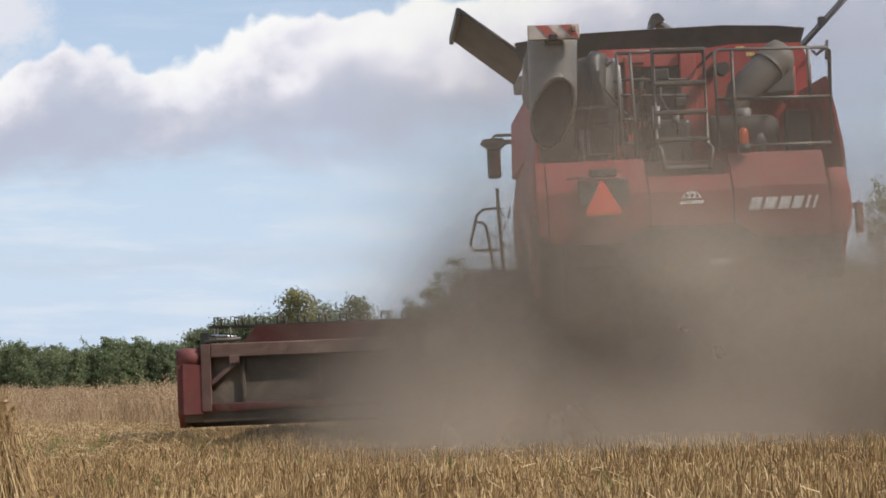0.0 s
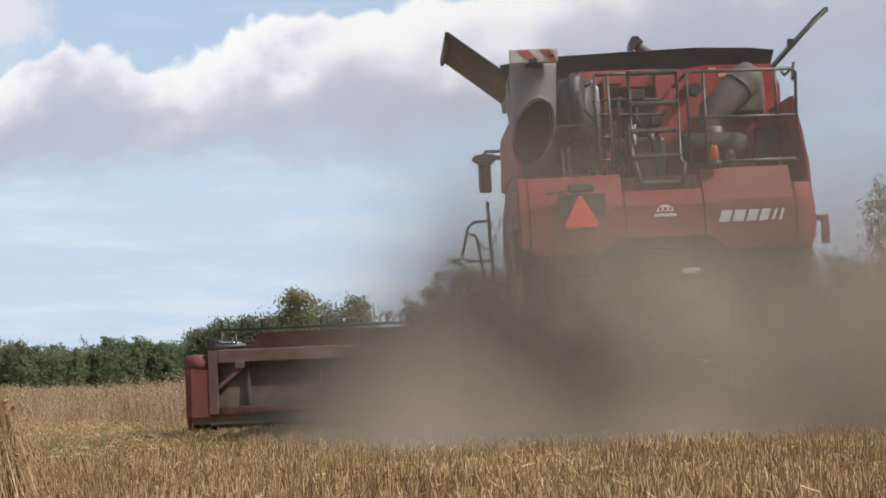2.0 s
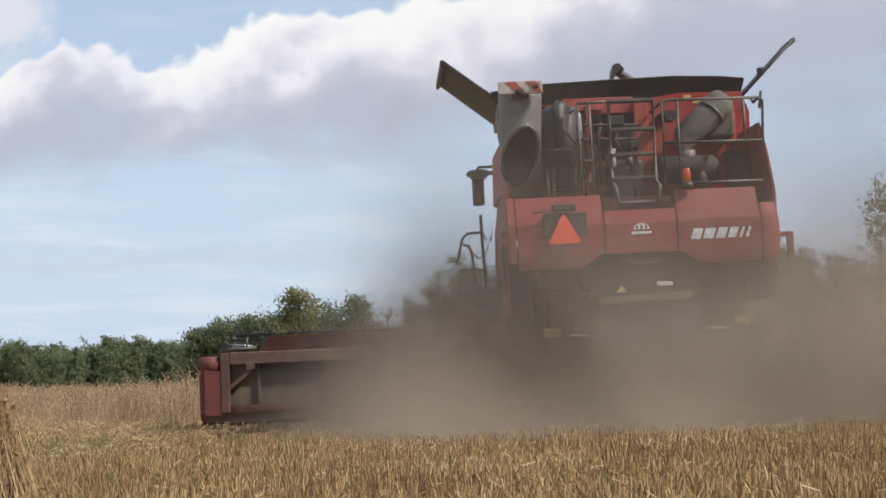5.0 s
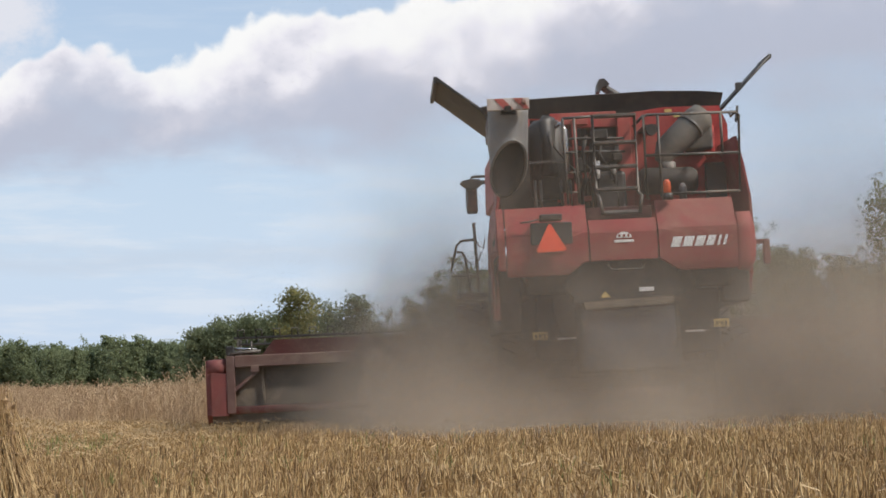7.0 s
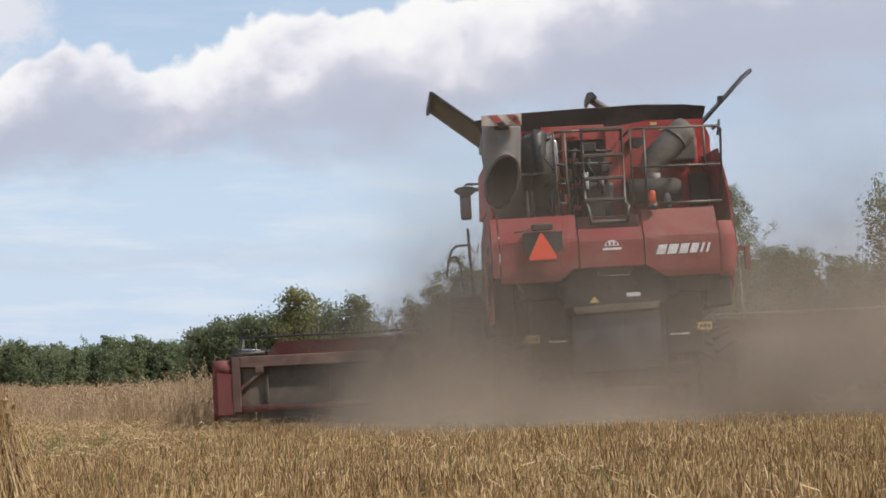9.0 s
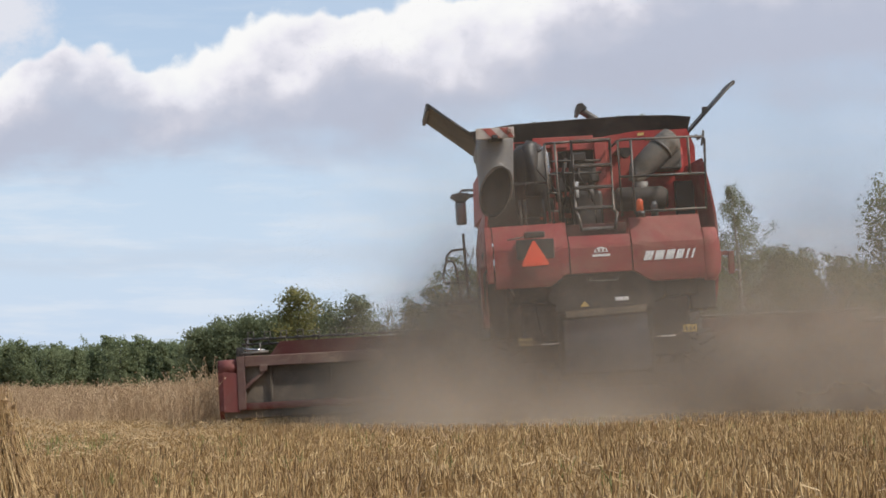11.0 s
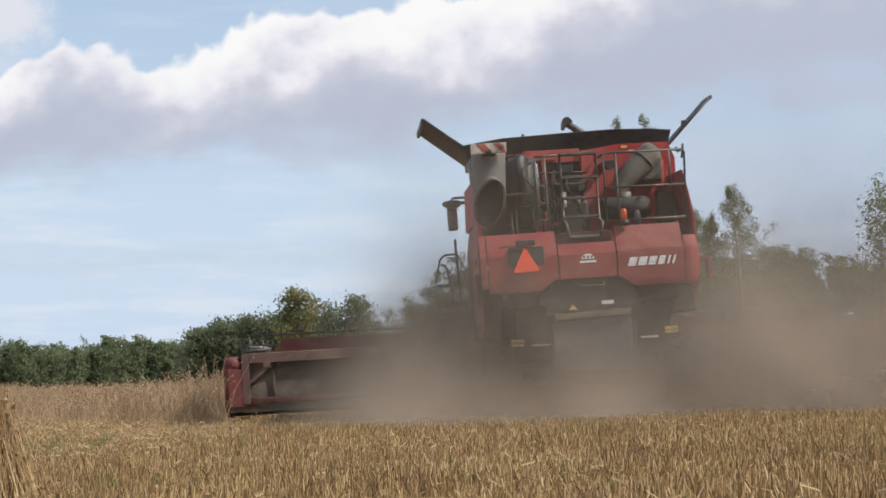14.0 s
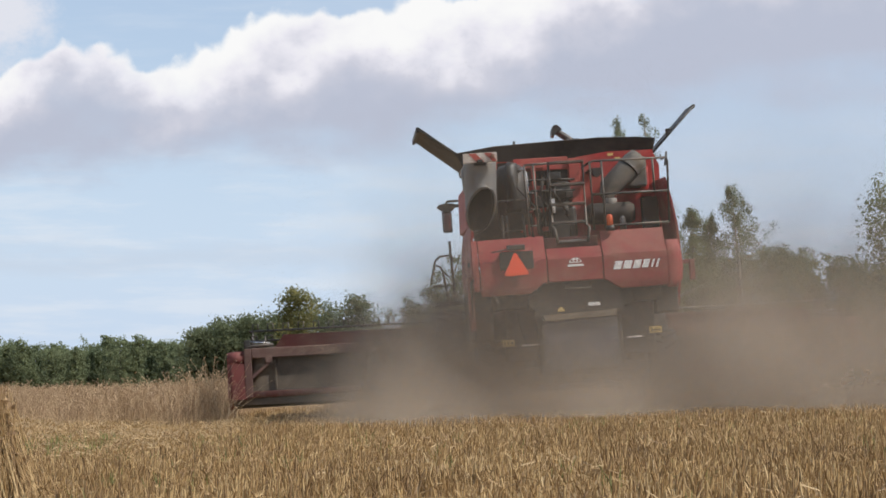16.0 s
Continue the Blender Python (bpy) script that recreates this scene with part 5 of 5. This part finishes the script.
# ---- dust ----
def ease(x, lo, hi):
    f = np.clip((x - lo) / (hi - lo), 0, 1)
    return f * f * (3 - 2 * f)


def bank(x, z):
    """Optical depth of the dust bank behind the machine, seen from behind: thick at the ground, thin above."""
    tall = 0.87 + 0.42 * ease(x, 0.9, 2.6) + 0.36 * ease(x, -0.7, -1.7)
    low = 3.4 * np.exp(-(np.maximum(z, 0) / tall) ** 1.4) * ease(x, -4.4 + 0.35 * z, -2.1 + 0.55 * z)
    haze = 0.21 * np.exp(-(np.maximum(z - 1.2, 0) / 2.3) ** 2) * ease(x, -4.2, -2.2) + 0.05 * ease(z, 5.2, 3.6) * ease(x, -2.6, -0.5)
    return low + haze + 0.16 * ease(x, 1.7, 3.0) * np.exp(-(np.maximum(z, 0) / 2.6) ** 3)


def flank(x, z):
    """Dust rolling out beside the machine and along the header."""
    out = np.maximum(ease(x, -1.2, -2.0), ease(x, 1.6, 2.4))
    low = 2.2 * np.exp(-(np.maximum(z, 0) / 1.35) ** 1.7) * ease(x, -4.2 + 0.3 * z, -2.3 + 0.3 * z)
    plume = 1.15 * np.exp(-((x + 2.3 - 0.25 * z) / 0.9) ** 2) * np.exp(-(np.maximum(z, 0) / 2.6) ** 3)
    lee = 0.42 * ease(x, 1.8, 3.2) * np.exp(-(np.maximum(z, 0) / 2.3) ** 2.5)
    return (low + plume + lee) * (0.12 + 0.88 * out)


def creep(x, z):
    """The low fringe that crawls over the stubble behind the bank."""
    return 1.1 * np.exp(-(np.maximum(z, 0) / 0.55) ** 2) * ease(x, -3.6, -1.3)


def burst(x, z):
    """The thicker, taller cloud at the start, later blown off to the lee side."""
    return 1.9 * (1 - 0.3 * ease(x, 0.5, 2.2)) * np.exp(-(np.maximum(z, 0) / 1.95) ** 2.6) * ease(x, -3.2 + 0.55 * z, -0.9 + 0.45 * z) + 0.42 * np.exp(-(np.maximum(z - 0.5, 0) / 3.0) ** 3) * ease(x, -3.4, -1.2)


def veil_mesh(i, depth, share, material):
    """One thin, loosely waving layer of the cloud; "body" holds how much light it stops, point by point."""
    rnd = np.random.RandomState(200 + i)
    xs, zs = np.linspace(-6.0, 11.0, 58), np.linspace(-0.35, 5.6, 30)
    gx, gz = np.meshgrid(xs, zs)
    p = rnd.uniform(0, math.tau, 8)
    gy = 0.16 * np.sin(gx * 0.9 + p[0]) + 0.13 * np.sin(gz * 1.6 + p[1] + 0.6 * gx) + 0.08 * np.sin(gx * 2.3 + gz * 1.1 + p[2])
    swell = 1.0 + 0.32 * np.sin(gx * 0.85 + p[3] + 0.7 * np.sin(gz * 1.3 + p[4])) + 0.22 * np.sin(gz * 2.2 + gx * 1.5 + p[5])
    lift = gz + 0.16 * np.sin(gx * 1.25 + p[6]) + 0.10 * np.sin(gx * 2.9 + p[7])
    stop = 1 - np.exp(-share * depth(gx, lift) * swell)
    rim = ease(gx, -6.0, -5.0) * ease(gx, 11.0, 9.0) * ease(gz, 5.6, 4.6)
    ny, nx = gx.shape
    k = (np.arange(ny - 1)[:, None] * nx + np.arange(nx - 1)[None, :]).ravel()
    me = cloud_mesh("dust_veil", np.stack([gx, gy, gz], -1).reshape(-1, 3), np.stack([k, k + 1, k + nx + 1, k + nx], -1), material)
    me.polygons.foreach_set("use_smooth", [True] * len(k))
    at = me.attributes.new("body", "FLOAT", "POINT")
    at.data.foreach_set("value", (stop * rim).ravel().astype(np.float32))
    return me


DUST_VEILS = []


def make_dust():
    rnd = np.random.RandomState(77)
    layers = [(bank, 1 / 11, -0.35 - 0.22 * k) for k in range(11)] + [(flank, 1 / 6, 0.6 + 0.8 * k) for k in range(6)]
    layers += [(creep, 1 / 5, -2.9 - 0.33 * k) for k in range(5)]
    layers += [(burst, 1 / 7, -0.5 - 0.35 * k) for k in range(7)]
    for i, (depth, share, y) in enumerate(layers):
        ob = tagged(new("dust_veil", veil_mesh(i, depth, share, CHAFF_DUST)), "drifting brown cloud of chaff and dust behind the machine", "dust", "dust cloud", "stuff")
        DUST_VEILS.append((ob, y, rnd.uniform(0, math.tau), rnd.uniform(0.45, 0.9), depth is burst))


make_dust()


# ---- what moves ----
def motions():
    walk(combine, COMBINE_ROWS)
    walk(header, [(t, pose(np.interp(t, HEADER_T, HEADER_DX), 0, np.interp(t, HEADER_T, HEADER_DZ)) @ m @ pose(0, 0, 0, 0, np.interp(t, HEADER_T, HEADER_ROLL), 0))
                  for t, m in COMBINE_ROWS])
    start = COMBINE_ROWS[0][1].translation.copy()
    times, gone_by = [t for t, m in COMBINE_ROWS], [(m.translation - start).length for t, m in COMBINE_ROWS]
    for w, r in zip(combine_wheels, (0.95, 0.95, 0.66, 0.66)):
        here = w.location.copy()
        walk(w, [(k / 2, pose(*here, -math.degrees(float(np.interp(k / 2, times, gone_by)) / r))) for k in range(33)])
    here = header_reel.location.copy()
    walk(header_reel, [(t, pose(*here, 50.0 * t)) for t in range(17)])
    for ob, y, ph, sp, gone in DUST_VEILS:
        rows = []
        for k in range(0, len(COMBINE_ROWS), 2):
            t, m = COMBINE_ROWS[k]
            g = max(0.0, min(1.0, (t - 2.5) / 7.5)) if gone else 0.0
            sink = min(1.0, t / 3.0) if gone else 0.0
            p = m.translation + Vector((9.0 * g * g, y + 1.5 * g, -0.55 * sink - 1.2 * g))
            rows.append((t, pose(p.x + 0.40 * math.sin(sp * t + ph), p.y + 0.06 * math.cos(sp * t * 0.8 + ph), p.z + 0.10 * math.sin(sp * 1.3 * t + 2 * ph),
                                 0, 1.5 * math.sin(sp * t + ph), 2.0)))
        walk(ob, rows)


motions()
